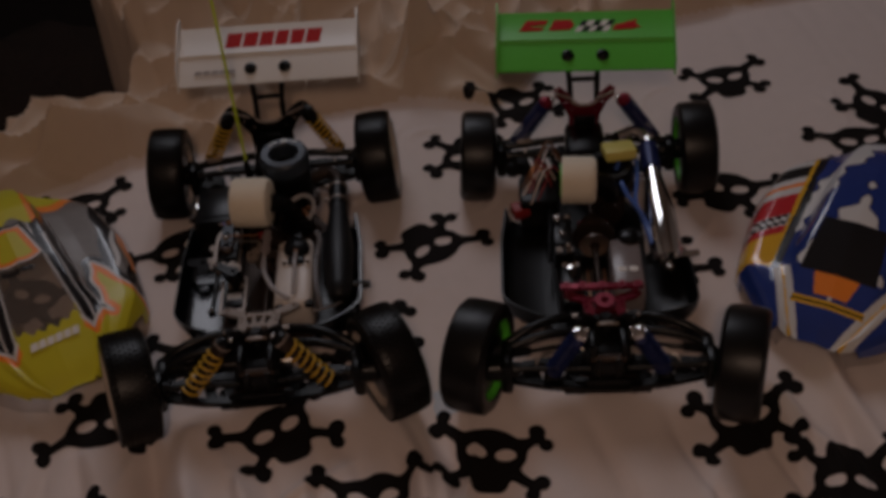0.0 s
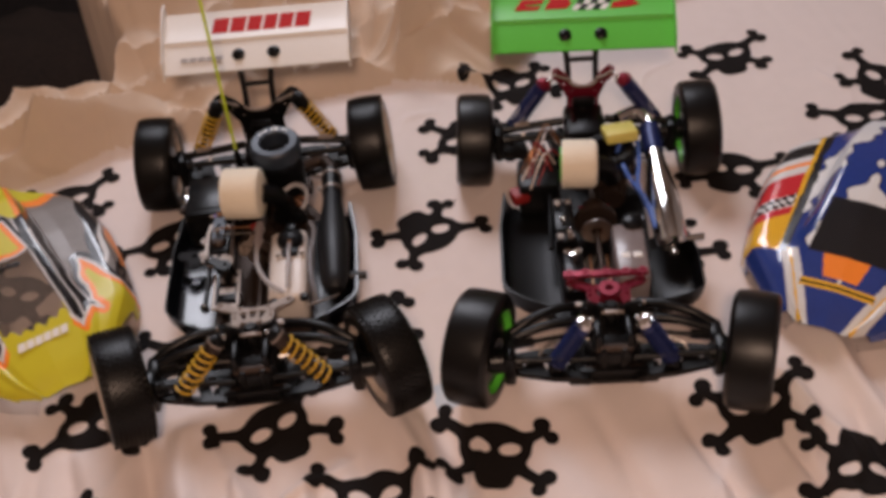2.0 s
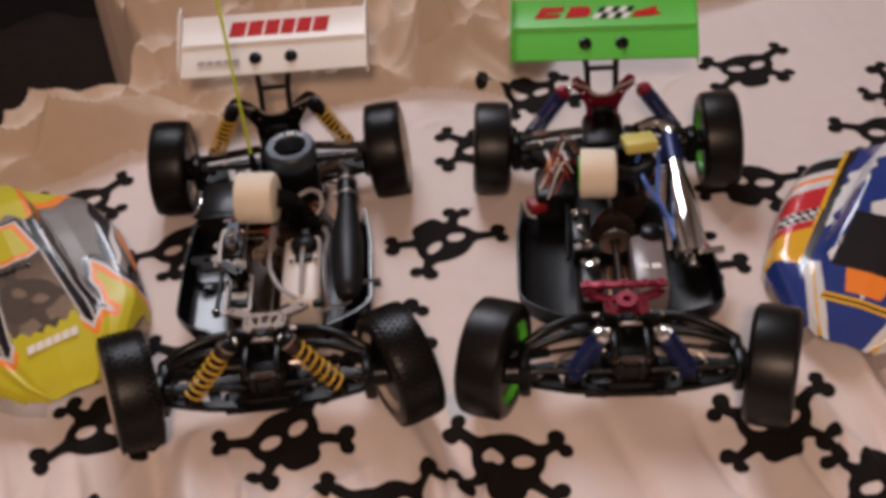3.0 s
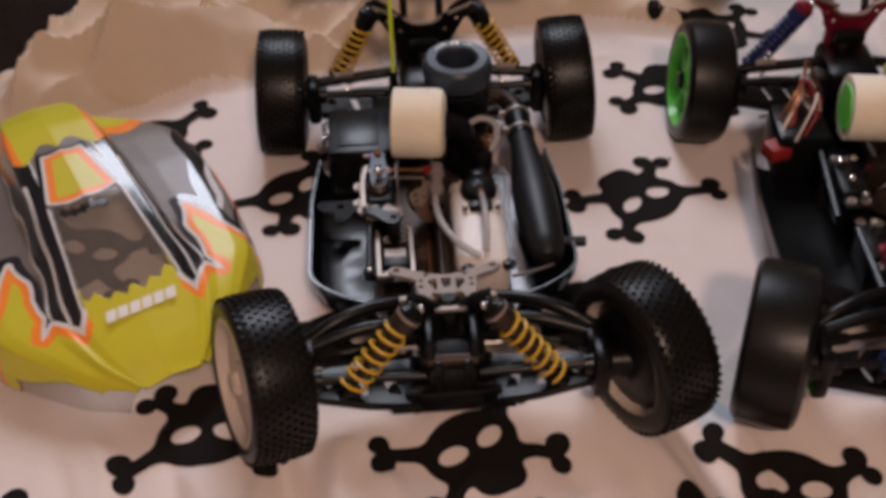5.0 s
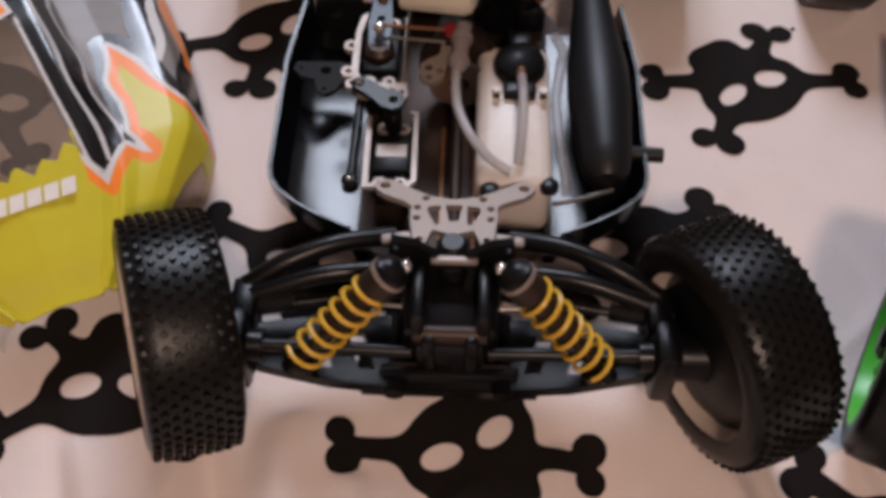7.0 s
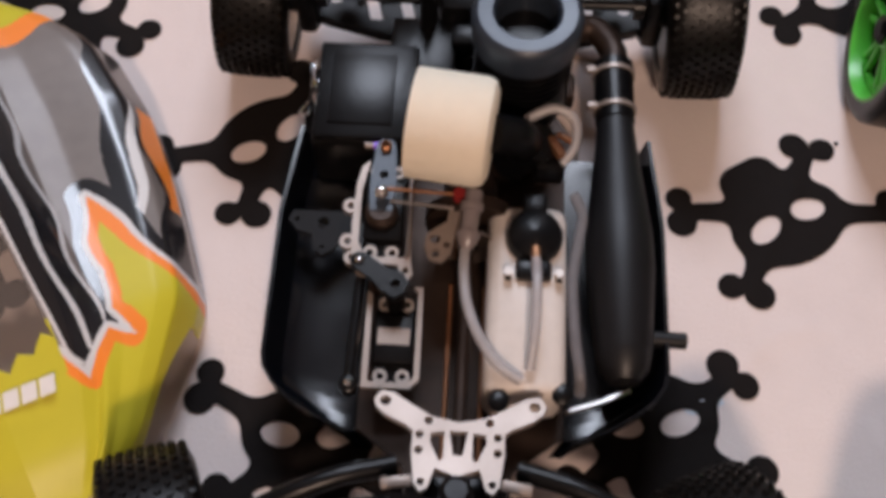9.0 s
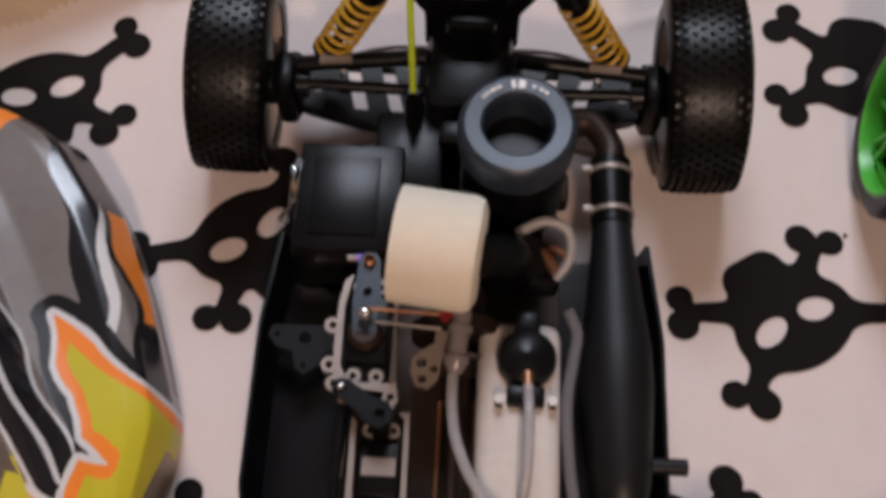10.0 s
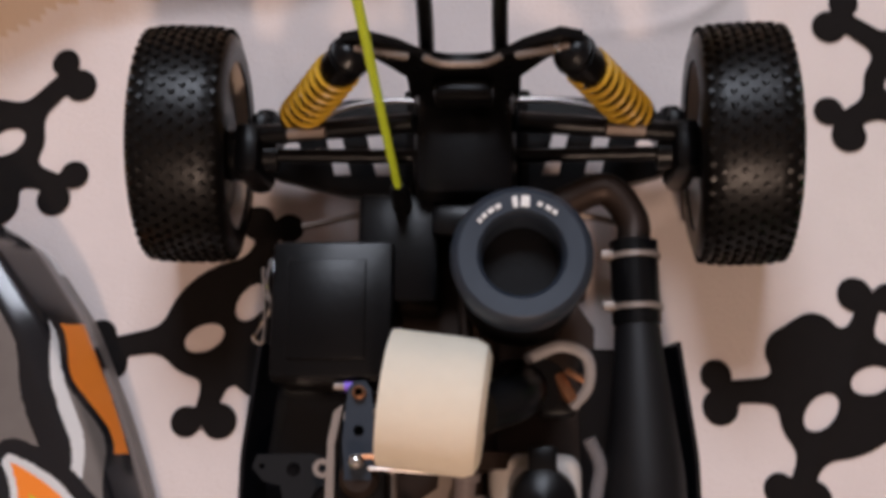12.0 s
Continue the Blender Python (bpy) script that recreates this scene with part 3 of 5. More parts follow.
def bulkheads(car, base):
    bm = B()
    box(bm, (0, 0.028, 0.043), (0.046, 0.050, 0.042), 0.006)
    box(bm, (0, 0.006, 0.040), (0.034, 0.014, 0.032), 0.004)
    gearbox = part("front_gearbox", bm, BLACK, car)
    for x in (-0.010, 0.010):
        part("gearbox_rib", box(B(), (x, 0.000, 0.050), (0.006, 0.006, 0.026), 0.0015), BLACK, gearbox)
    part("hinge_bar", rod(B(), (-0.017, 0.004, 0.060), (0.017, 0.004, 0.060), 0.0045), BROWN, gearbox)
    bm = B()
    outline = [(-0.046, -0.004), (-0.042, -0.012), (0.042, -0.012), (0.046, -0.004), (0.044, 0.008), (0.022, 0.016), (-0.022, 0.016), (-0.044, 0.008)]
    plate(bm, outline, 0.006, pose(0, 0.004, 0.022, 4, 0, 0))
    box(bm, (0, -0.002, 0.031), (0.066, 0.007, 0.012), 0.002)
    bumper = part("front_bumper", bm, BLACK, car)
    part("bumper_strip", box(B(), (0, 0.0005, 0.0375), (0.056, 0.0016, 0.0012), 0.0004), BROWN, bumper)
    bm = B()
    box(bm, (0, base + 0.004, 0.050), (0.046, 0.060, 0.052), 0.008)
    box(bm, (0, base - 0.034, 0.048), (0.030, 0.016, 0.038), 0.004)
    rod(bm, (0, base - 0.045, 0.052), (0, base - 0.040, 0.052), 0.008, sides=16)
    part("rear_gearbox", bm, BLACK, car)
    bm = B()
    rod(bm, (0, 0.02, 0.047), (0, 0.19, 0.047), 0.0032)
    rod(bm, (0, 0.21, 0.047), (0, base - 0.03, 0.047), 0.0032)
    part("centre_shaft", bm, BROWN, car)
    bm = B()
    lathe(bm, [(0.0, -0.016), (0.012, -0.016), (0.014, -0.012), (0.014, 0.004), (0.023, 0.005), (0.023, 0.012), (0.010, 0.013), (0, 0.013)], pose(0.0, 0.200, 0.047, 90, 0, 0), sides=40)
    part("centre_differential", bm, BROWN, car)
    bm = B()
    lathe(bm, [(0.006, -0.001), (0.017, -0.001), (0.017, 0.001), (0.006, 0.001)], pose(0, 0.176, 0.047, 90, 0, 0), sides=30, closed=True)
    part("brake_disc", bm, STEEL, car)


def front_tower(car, mat):
    """The machined brace over the front gearbox, with its drilled ears."""
    half = [(0.0, -0.004), (0.010, 0.000), (0.013, -0.010), (0.016, -0.012), (0.019, -0.008), (0.021, 0.008), (0.021, 0.018), (0.024, 0.021), (0.034, 0.026), (0.0385, 0.030), (0.040, 0.034), (0.037, 0.039), (0.031, 0.038), (0.022, 0.032), (0.012, 0.026), (0.0, 0.0235)]
    outline = half + [(-x, y) for x, y in half[::-1][1:-1]]
    holes = [(s * x, y, r) for s in (-1, 1) for x, y, r in ((0.0345, 0.0335, 0.0027), (0.0140, 0.0240, 0.0021), (0.0178, 0.0165, 0.0020), (0.0178, 0.0085, 0.0020), (0.0158, -0.0072, 0.0018))] + [[(s * 0.0065, 0.0185), (s * 0.0125, 0.0175), (s * 0.0130, 0.0135), (s * 0.0085, 0.0035), (s * 0.0065, 0.0045)] for s in (-1, 1)] + [[(-0.0042, 0.0190), (0.0042, 0.0190), (0.0022, 0.0065), (-0.0022, 0.0065)]]
    bm = B()
    plate(bm, outline, 0.0032, pose(0, 0.051, 0.0735, -14, 0, 0), holes)
    t = part("front_brace", bm, mat, car, "drilled machined front brace plate", smooth=False)
    bm = B()
    plate(bm, [(-0.026, 0.050), (-0.030, 0.075), (-0.028, 0.094), (-0.016, 0.090), (0.0, 0.076), (0.016, 0.090), (0.028, 0.094), (0.030, 0.075), (0.026, 0.050), (0.020, 0.040), (-0.020, 0.040)], 0.004, pose(0, 0.036, 0, 90, 0, 0), [(-0.026, 0.088, 0.002), (0.026, 0.088, 0.002)])
    part("front_shock_tower", bm, BLACK, car)
    part("tower_bar", box(B(), (0.001, 0.0315, 0.0800), (0.022, 0.0040, 0.003), 0.001), SILVER, t)
    for s in (-1, 1):
        part("tower_link", box(B(), (s * 0.0265, 0.0435, 0.0800), (0.014, 0.0050, 0.0030), 0.001, turn=(0, 0, s * -8)), SILVER, t)
    for s in (-1, 1):
        part("tower_mount", box(B(), (s * 0.0150, 0.016, 0.068), (0.006, 0.030, 0.024), 0.002), BLACK, car)
    part("tower_block", box(B(), (0, 0.036, 0.070), (0.014, 0.016, 0.014), 0.004), BLACK, car)
    bm = B()
    lathe(bm, [(0, 0), (0.0075, 0), (0.0075, 0.006), (0.005, 0.008), (0, 0.008)], pose(0, 0.040, 0.074, -8, 0, 0), sides=20)
    part("steering_post", bm, BLACK, car)


def rear_tower(car, base, mat, k=1.0, lift=0.0):
    bm = B()
    y = base + 0.028
    half = [(0.018, 0.052), (0.025, 0.062), (0.025, 0.088), (0.036, 0.108), (0.048, 0.117), (0.049, 0.126), (0.040, 0.130), (0.026, 0.120), (0.016, 0.108), (0.006, 0.104)]
    plate(bm, [(k * x, z) for x, z in half] + [(-k * x, z) for x, z in half[::-1]], 0.004, pose(0, y, 0, 90, 0, 0), [(s * k * 0.043, 0.123, 0.002) for s in (-1, 1)] + [(0, 0.078, 0.005)] + [(s * k * x, z, 0.0022) for s in (-1, 1) for x, z in ((0.030, 0.108), (0.019, 0.098), (0.019, 0.072))])
    t = part("rear_shock_tower", bm, mat, car)
    for s in (-1, 1):
        part("tower_edge", box(B(), (s * k * 0.033, y - 0.006, 0.1195), (0.024, 0.003, 0.0035), 0.001, turn=(0, s * -24, 0)), SILVER, t)
    part("tower_edge", tube(B(), [(-0.016, y - 0.005, 0.112), (-0.008, y - 0.006, 0.107), (0.008, y - 0.006, 0.107), (0.016, y - 0.005, 0.112)], 0.0016, sides=8), SILVER, t)
    part("tower_bar", box(B(), (0, y - 0.012, 0.088), (0.026, 0.010, 0.012), 0.003), BLACK, t)
    bm = B()
    for s in (-1, 1):
        tube(bm, [(s * 0.016, y + 0.004, 0.090), (s * 0.016, y + 0.020, 0.120), (s * 0.0195, y + 0.044, 0.142 + lift)], 0.0035, sides=8)
        box(bm, (s * 0.0195, y + 0.046, 0.1425 + lift), (0.012, 0.030, 0.004), 0.001, turn=(24, 0, 0))
    rod(bm, (-0.017, y + 0.024, 0.122), (0.017, y + 0.024, 0.122), 0.003)
    rod(bm, (-0.018, y + 0.038, 0.138), (0.018, y + 0.038, 0.138), 0.003)
    part("wing_mount", bm, BLACK, car)


def wing(car, base, mat, label, decals, w=0.108, shift=0.0, turn=0.0, lift=0.0):
    """A two-plane rear wing with end plates, bolted through two washers."""
    y0 = base + 0.052
    bm = B()
    prof = [(y0, 0.1335), (y0 + 0.016, 0.1425), (y0 + 0.032, 0.1500), (y0 + 0.034, 0.1545), (y0 + 0.046, 0.1575), (y0 + 0.060, 0.1620), (y0 + 0.072, 0.168)]
    n = 20
    top = [[(-w + 2 * w * i / n, y, z + 0.0010) for i in range(n + 1)] for y, z in prof]
    bot = [[(-w + 2 * w * i / n, y + 0.0004, z - 0.0010) for i in range(n + 1)] for y, z in prof]
    loft(bm, top + bot[::-1] + [top[0]], close=False)
    wg = part("wing", bm, mat, car, label)
    for s in (-1, 1):
        bm = B()
        plate(bm, [(y0 - 0.004, 0.128), (y0 + 0.004, 0.148), (y0 + 0.030, 0.163), (y0 + 0.060, 0.178), (y0 + 0.078, 0.180), (y0 + 0.076, 0.155), (y0 + 0.040, 0.138)], 0.0018, Matrix(((0, 0, 1, s * w - 0.0009), (1, 0, 0, 0), (0, 1, 0, 0), (0, 0, 0, 1))))
        part("end_plate", bm, mat, wg)
        bm = B()
        lathe(bm, [(0.0, 0), (0.0075, 0), (0.0075, 0.0015), (0.003, 0.003), (0.003, 0.006), (0, 0.006)], pose(s * 0.0205, y0 + 0.0165, 0.1438, 29, 0, 0), sides=18)
        part("washer", bm, BLACK, wg)
    slope = pose(0, y0 + 0.052, 0.1594, 18, 0, 0)
    low = pose(0, y0 + 0.016, 0.1437, 28, 0, 0)
    for frame_m, quads in ((slope, decals[0]), (low, decals[1])):
        for k, (mat2, pts) in enumerate(quads):
            bm = B()
            plate(bm, pts, 0.0005, frame_m @ Matrix.Translation((0, 0, 0.0013)))
            part("decal", bm, mat2, wg)
    pivot = Matrix.Translation((0, y0 + 0.03, 0))
    wg.matrix_basis = Matrix.Translation((shift, 0, lift)) @ pivot @ pose(0, 0, 0, 0, 0, turn) @ pivot.inverted()
    return wg


def slant(x, y, w, h, lean=0.3):
    return [(x, y), (x + w, y), (x + w + lean * h, y + h), (x + lean * h, y + h)]


def side_guard(car, side, xo, mat, y0=0.075, y1=0.245):
    """A moulded splash guard: floor strip and a raised, curved outer wall."""
    bm = B()
    rings = []
    n = 22
    for i in range(n + 1):
        t = i / n
        y = y0 + (y1 - y0) * t
        x = xo - 0.045 * (1 - min(1, t / 0.22)) ** 2 - 0.006 * max(0, t - 0.7) / 0.3
        pts = [(0.052, 0.021), (x - 0.014, 0.021), (x - 0.006, 0.025), (x - 0.002, 0.034), (x, 0.046), (x + 0.002, 0.046), (x + 0.001, 0.033), (x - 0.004, 0.022), (x - 0.014, 0.018), (0.052, 0.018)]
        rings.append([Vector((side * max(px, 0.045), y, z)) for px, z in pts])
    vs = loft(bm, rings)
    bm.faces.new(vs[0])
    bm.faces.new(vs[-1])
    return part("side_guard", bm, mat, car)


def chassis(car, base, mat):
    bm = B()
    plate(bm, [(-0.024, 0.004), (0.024, 0.004), (0.027, 0.066), (0.056, 0.088), (0.060, 0.255), (0.040, 0.285), (0.026, base + 0.03), (-0.026, base + 0.03), (-0.040, 0.285), (-0.060, 0.255), (-0.056, 0.088), (-0.027, 0.066)], 0.0035, pose(0, 0, 0.0165))
    c = part("chassis_plate", bm, mat, car)
    bm = B()
    for x in (-0.008, 0.010, 0.016):
        box(bm, (x, 0.115, 0.0215), (0.0025, 0.100, 0.003), 0.0008)
    part("chassis_rib", bm, COPPER, c)


def filter_foam(car, centre, turn, face_mat, r=0.0272, l=0.040):
    m = pose(*centre, 0, 0, turn) @ pose(0, 0, 0, 0, 90, 0)
    bm = B()
    lathe(bm, [(0.0, -l / 2), (r * 0.99, -l / 2), (r, -l / 2 + 0.0006), (r, l / 2 - 0.006), (r - 0.0016, l / 2 - 0.002), (r - 0.006, l / 2), (0, l / 2)], m, sides=48)
    f = part("air_filter", bm, CREAM, car, "cream foam air filter")
    if face_mat:
        bm = B()
        lathe(bm, [(0.0, -l / 2 - 0.0015), (r * 0.72, -l / 2 - 0.0015), (r * 0.74, -l / 2 + 0.001), (0, -l / 2 + 0.001)], m, sides=36)
        part("filter_cap", bm, face_mat, f)
    bm = B()
    c = Vector(centre)
    tube(bm, [m @ Vector((0, 0, l / 2 - 0.002)), c + Vector((0.032, 0.004, -0.012)), c + Vector((0.036, 0.012, -0.034))], 0.010, sides=14)
    part("intake_elbow", bm, BLACK, car)
    return f


def engine(car, x, y, top, head_mat, inner):
    bm = B()
    z0 = 0.022
    box(bm, (x, y, z0 + 0.018), (0.036, 0.046, 0.036), 0.005)
    rod(bm, (x, y - 0.040, z0 + 0.020), (x, y - 0.02, z0 + 0.020), 0.013, sides=20)
    box(bm, (x + 0.02, y + 0.004, z0 + 0.03), (0.02, 0.018, 0.014), 0.003)
    e = part("engine", bm, BROWN, car)
    z = z0 + 0.034
    while z < top - 0.024:
        bm = B()
        lathe(bm, [(0.0, z), (0.0258, z), (0.0258, z + 0.0022), (0.016, z + 0.0024), (0.016, z + 0.0046), (0, z + 0.0046)], Matrix.Translation((x, y, 0)), sides=40)
        part("cooling_fin", bm, BLACK, e)
        z += 0.0046
    bm = B()
    lathe(bm, [(0.0240, top - 0.022), (0.0275, top - 0.019), (0.0280, top - 0.005), (0.0268, top - 0.0016), (0.0245, top), (0.0175, top - 0.0004), (0.0160, top - 0.002), (0.0155, top - 0.006), (0.0150, top - 0.030), (0.0240, top - 0.030)], Matrix.Translation((x, y, 0)), sides=64, closed=True)
    part("cooling_head", bm, head_mat, e, "anodised cooling head with a deep centre bore")
    if inner:
        bm = B()
        lathe(bm, [(0, top - 0.050), (0.0045, top - 0.050), (0.0045, top - 0.028), (0.0025, top - 0.026), (0.0025, top - 0.020), (0, top - 0.020)], Matrix.Translation((x, y, 0)), sides=14)
        part("glow_plug", bm, STEEL, e)
    return e


def servo(car, centre, size):
    cx, cy, cz = centre
    w, l, h = size
    bm = B()
    box(bm, centre, size, 0.0015)
    s = part("servo", bm, BLACK, car)
    for dx in (-0.0055, 0.0055):
        for dy in (-l / 2 - 0.006, l / 2 + 0.006):
            bm = B()
            lathe(bm, [(0.0018, 0), (0.0036, 0), (0.0036, 0.002), (0.0018, 0.002)], pose(cx + dx, cy + dy, cz + h / 2 - 0.004), sides=14, closed=True)
            part("servo_grommet", bm, SILVER, s)
    bm = B()
    box(bm, (cx, cy, cz + h / 2 - 0.006), (w, l + 0.024, 0.0028), 0.0008)
    part("servo_lug", bm, BLACK, s)
    return s


def pipe(car, mat, points, radii, coupler_mat, clamp_mat, stinger):
    a, b = Vector(points[0]), Vector(points[1])
    m, l = along(a, b), (b - a).length
    bm = B()
    lathe(bm, [(0.0, 0)] + [(r, t * l) for t, r in radii] + [(0.0, l)], m, sides=36)
    p = part("exhaust_pipe", bm, mat, car)
    bm = B()
    lathe(bm, [(0.0085, -0.034), (0.0108, -0.033), (0.0108, 0.004), (0.0085, 0.005)], m, sides=24, closed=True)
    part("exhaust_coupler", bm, coupler_mat, p)
    bm = B()
    tube(bm, [m @ Vector((0, 0, -0.030)), m @ Vector((0, -0.001, -0.044)), m @ Vector((-0.012, 0.000, -0.058)), m @ Vector((-0.034, 0.0, -0.050))], 0.0075, sides=12)
    part("exhaust_header", bm, BROWN if mat != CHROME else CHROME, p)
    if clamp_mat:
        for z in (-0.026, -0.003):
            bm = B()
            lathe(bm, [(0.0106, z - 0.0012), (0.0119, z - 0.0012), (0.0119, z + 0.0012), (0.0106, z + 0.0012)], m, sides=24, closed=True)
            box(bm, m @ Vector((0, 0, z)) + Vector((-0.0125, 0, 0.005)), (0.006, 0.004, 0.004), 0.001)
            part("hose_clamp", bm, clamp_mat, p)
    bm = B()
    rod(bm, stinger[0], stinger[1], 0.0042, sides=16)
    part("exhaust_outlet", bm, mat, p)
    return p


BASE, TRACK = 0.331, 0.1275


def buggy_white():
    car = thing("buggy", "stripped radio-controlled buggy with yellow springs and white wing", "toy car", pose(0.005, -0.083, 0, 0, 0, 1.4))
    chassis(car, BASE, BROWN)
    bulkheads(car, BASE)
    suspension(car, BASE, TRACK)
    front_tower(car, SILVER)
    rear_tower(car, BASE, BLACK, 1.0, 0.008)
    for s in (-1, 1):
        shock(car, (s * 0.0225 + 0.001, 0.014, 0.103), (s * 0.073, -0.004, 0.043), BROWN, GOLD, BLACK, collar=SILVER)
        shock(car, (s * 0.042, BASE + 0.022, 0.125), (s * 0.079, BASE + 0.015, 0.058), BLACK, GOLD, BLACK, turns=8)
    add_wheels(car, tyre_mesh(True), rim_mesh(BONE, False), nut_mesh(BONE), ((-0.1265, 0.002, 20, 1.06, 9), (0.1295, 0.006, 25, 1.06, -1), (-0.1265, BASE + 0.005, 0, 1.01, 4), (0.1240, BASE + 0.003, 0, 1.01, 4)), "black rubber tyre with fine pin tread", "ivory dish wheel", tread=tread_mesh())
    letters = []
    x = -0.052
    for k, w in enumerate((0.019, 0.018, 0.017, 0.016, 0.017, 0.018)):
        letters.append((LETTERRED, slant(x, -0.0095, w - 0.0008, 0.0215, 0.15)))
        x += w + 0.002
    small = [(LETTERGREY, slant(-0.088 + 0.010 * k, -0.005, 0.008, 0.005)) for k in range(5)]
    wing(car, BASE, WHITE, "white plastic rear wing with red and grey decals", (letters, small), 0.108, 0.004, -2.2, 0.008)
    side_guard(car, -1, 0.098, GLOSS)
    side_guard(car, 1, 0.100, GLOSS)
    filter_foam(car, (-0.010, 0.212, 0.103), -7, None)
    engine(car, 0.0238, 0.2670, 0.126, BLUEGREY, True)
    # decal marks round the cooling head
    for k, (a, w) in enumerate(((52, 10), (60, 12), (70, 9), (86, 17), (97, 10), (116, 11), (125, 13), (134, 9), (141, 7))):
        m = pose(0.0238, 0.2670, 0.1262, 0, 0, a) @ Matrix.Translation((0.0208, 0, 0))
        part("decal", box(B(), m.translation, (0.0044 if k in (3, 4) else 0.0017, 0.0002 * w, 0.0006), turn=(0, 0, a)), LETTERWHITE, car)
    # radio box with its lid, clip and cover
    bm = B()
    box(bm, (-0.058, 0.256, 0.043), (0.055, 0.064, 0.042), 0.004)
    rb = part("radio_box", bm, BLACK, car)
    bm = B()
    box(bm, (-0.058, 0.256, 0.0655), (0.053, 0.060, 0.004), 0.0015)
    box(bm, (-0.060, 0.256, 0.068), (0.034, 0.044, 0.0015), 0.0006)
    part("box_lid", bm, BLACK, rb)
    bm = B()
    box(bm, (-0.030, 0.285, 0.044), (0.036, 0.050, 0.036), 0.003)
    part("battery_cover", bm, BLACK, car)
    bm = B()
    tube(bm, [(-0.087, 0.280, 0.060), (-0.088, 0.268, 0.062), (-0.086, 0.258, 0.061), (-0.090, 0.250, 0.060), (-0.093, 0.244, 0.061), (-0.089, 0.242, 0.062), (-0.088, 0.250, 0.061), (-0.089, 0.262, 0.060), (-0.090, 0.276, 0.060)], 0.0009, sides=6)
    part("body_clip", bm, CHROME, rb)
    bm = B()
    rod(bm, (-0.056, 0.2225, 0.0655), (-0.0515, 0.2225, 0.0655), 0.0016)
    part("pin", bm, SILVER, rb)
    bm = B()
    rod(bm, (-0.0515, 0.2225, 0.0655), (-0.047, 0.2225, 0.0655), 0.0020)
    part("sleeve", bm, PURPLE, rb)
    # antenna
    bm = B()
    lathe(bm, [(0.0, 0), (0.005, 0), (0.004, 0.022), (0.0024, 0.030), (0, 0.030)], pose(-0.028, 0.305, 0.060), sides=14)
    part("antenna_mount", bm, BLACK, car)
    bm = B()
    tube(bm, [(-0.028, 0.305, 0.085), (-0.0275, 0.311, 0.16), (-0.0265, 0.320, 0.27), (-0.0250, 0.332, 0.42)], 0.0017, sides=10)
    part("antenna_tube", bm, NEON, car, "neon yellow antenna tube")
    # servos and linkage
    s1 = servo(car, (-0.0435, 0.187, 0.044), (0.020, 0.034, 0.036))
    s2 = servo(car, (-0.0345, 0.1225, 0.034), (0.020, 0.026, 0.030))
    bm = B()
    outer = [(-0.0525, 0.2150), (-0.0562, 0.2120), (-0.0585, 0.2000), (-0.0590, 0.1780), (-0.0585, 0.1640), (-0.0545, 0.1500), (-0.0290, 0.1480), (-0.0268, 0.1520), (-0.0285, 0.1620), (-0.0292, 0.2120)]
    inner = [(-0.0312, 0.2120), (-0.0308, 0.1600), (-0.0510, 0.1600), (-0.0552, 0.1680), (-0.0556, 0.1980), (-0.0535, 0.2090)]
    plate(bm, outer + inner, 0.0028, pose(0, 0, 0.0600), [(-0.0305, 0.1535, 0.0018), [(-0.0340, 0.1525), (-0.0340, 0.1560), (-0.0450, 0.1565), (-0.0450, 0.1530)]])
    for x, y in ((-0.0605, 0.1880), (-0.0605, 0.1680), (-0.0575, 0.1590)):
        lathe(bm, [(0.0019, 0), (0.0040, 0), (0.0040, 0.0030), (0.0019, 0.0030)], pose(x, y, 0.0601), sides=16, closed=True)
    part("servo_tray", bm, SILVER, s1, "machined alloy servo tray with round eyelets", smooth=False)
    bm = B()
    plate(bm, [(-0.0485, 0.0955), (-0.0250, 0.0955), (-0.0205, 0.1005), (-0.0212, 0.1490), (-0.0262, 0.1490), (-0.0235, 0.1460), (-0.0232, 0.1015), (-0.0262, 0.0985), (-0.0455, 0.0985), (-0.0462, 0.1440), (-0.0488, 0.1460)], 0.0028, pose(0, 0, 0.0500))
    part("servo_tray", bm, SILVER, s2, "machined alloy servo tray frame", smooth=False)
    part("servo_sticker", box(B(), (-0.0345, 0.1235, 0.0492), (0.0160, 0.0085, 0.0006)), SILVER, s2)
    bm = B()
    plate(bm, [(-0.0055, -0.020), (0.0055, -0.020), (0.0068, -0.004), (0.0050, 0.018), (0.0025, 0.0215), (-0.0025, 0.0215), (-0.0050, 0.018), (-0.0068, -0.004)], 0.0032, pose(-0.0445, 0.2030, 0.066), [(0, 0.0165, 0.0018), (0, 0.0005, 0.0024)])
    part("servo_horn", bm, BLUEGREY, s1, smooth=False)
    bm = B()
    lathe(bm, [(0.0018, 0), (0.0030, 0), (0.0030, 0.003), (0.0018, 0.004)], pose(-0.0445, 0.2195, 0.0690), sides=14, closed=True)
    part("horn_bush", bm, COPPER, s1)
    bm = B()
    lathe(bm, [(0, 0), (0.0085, 0), (0.0085, 0.003), (0.0060, 0.006), (0, 0.006)], pose(-0.0445, 0.1840, 0.0625), sides=20)
    part("servo_saver", bm, BROWN, s1)
    bm = B()
    ball(bm, (-0.0445, 0.1905, 0.0740), 0.0036)
    rod(bm, (-0.0445, 0.1905, 0.067), (-0.0445, 0.1905, 0.073), 0.002)
    part("ball_stud", bm, CHROME, s1)
    part("throttle_rod", rod(B(), (-0.0445, 0.1925, 0.0745), (-0.0050, 0.1925, 0.0720), 0.0010, sides=8), COPPER, car)
    bm = B()
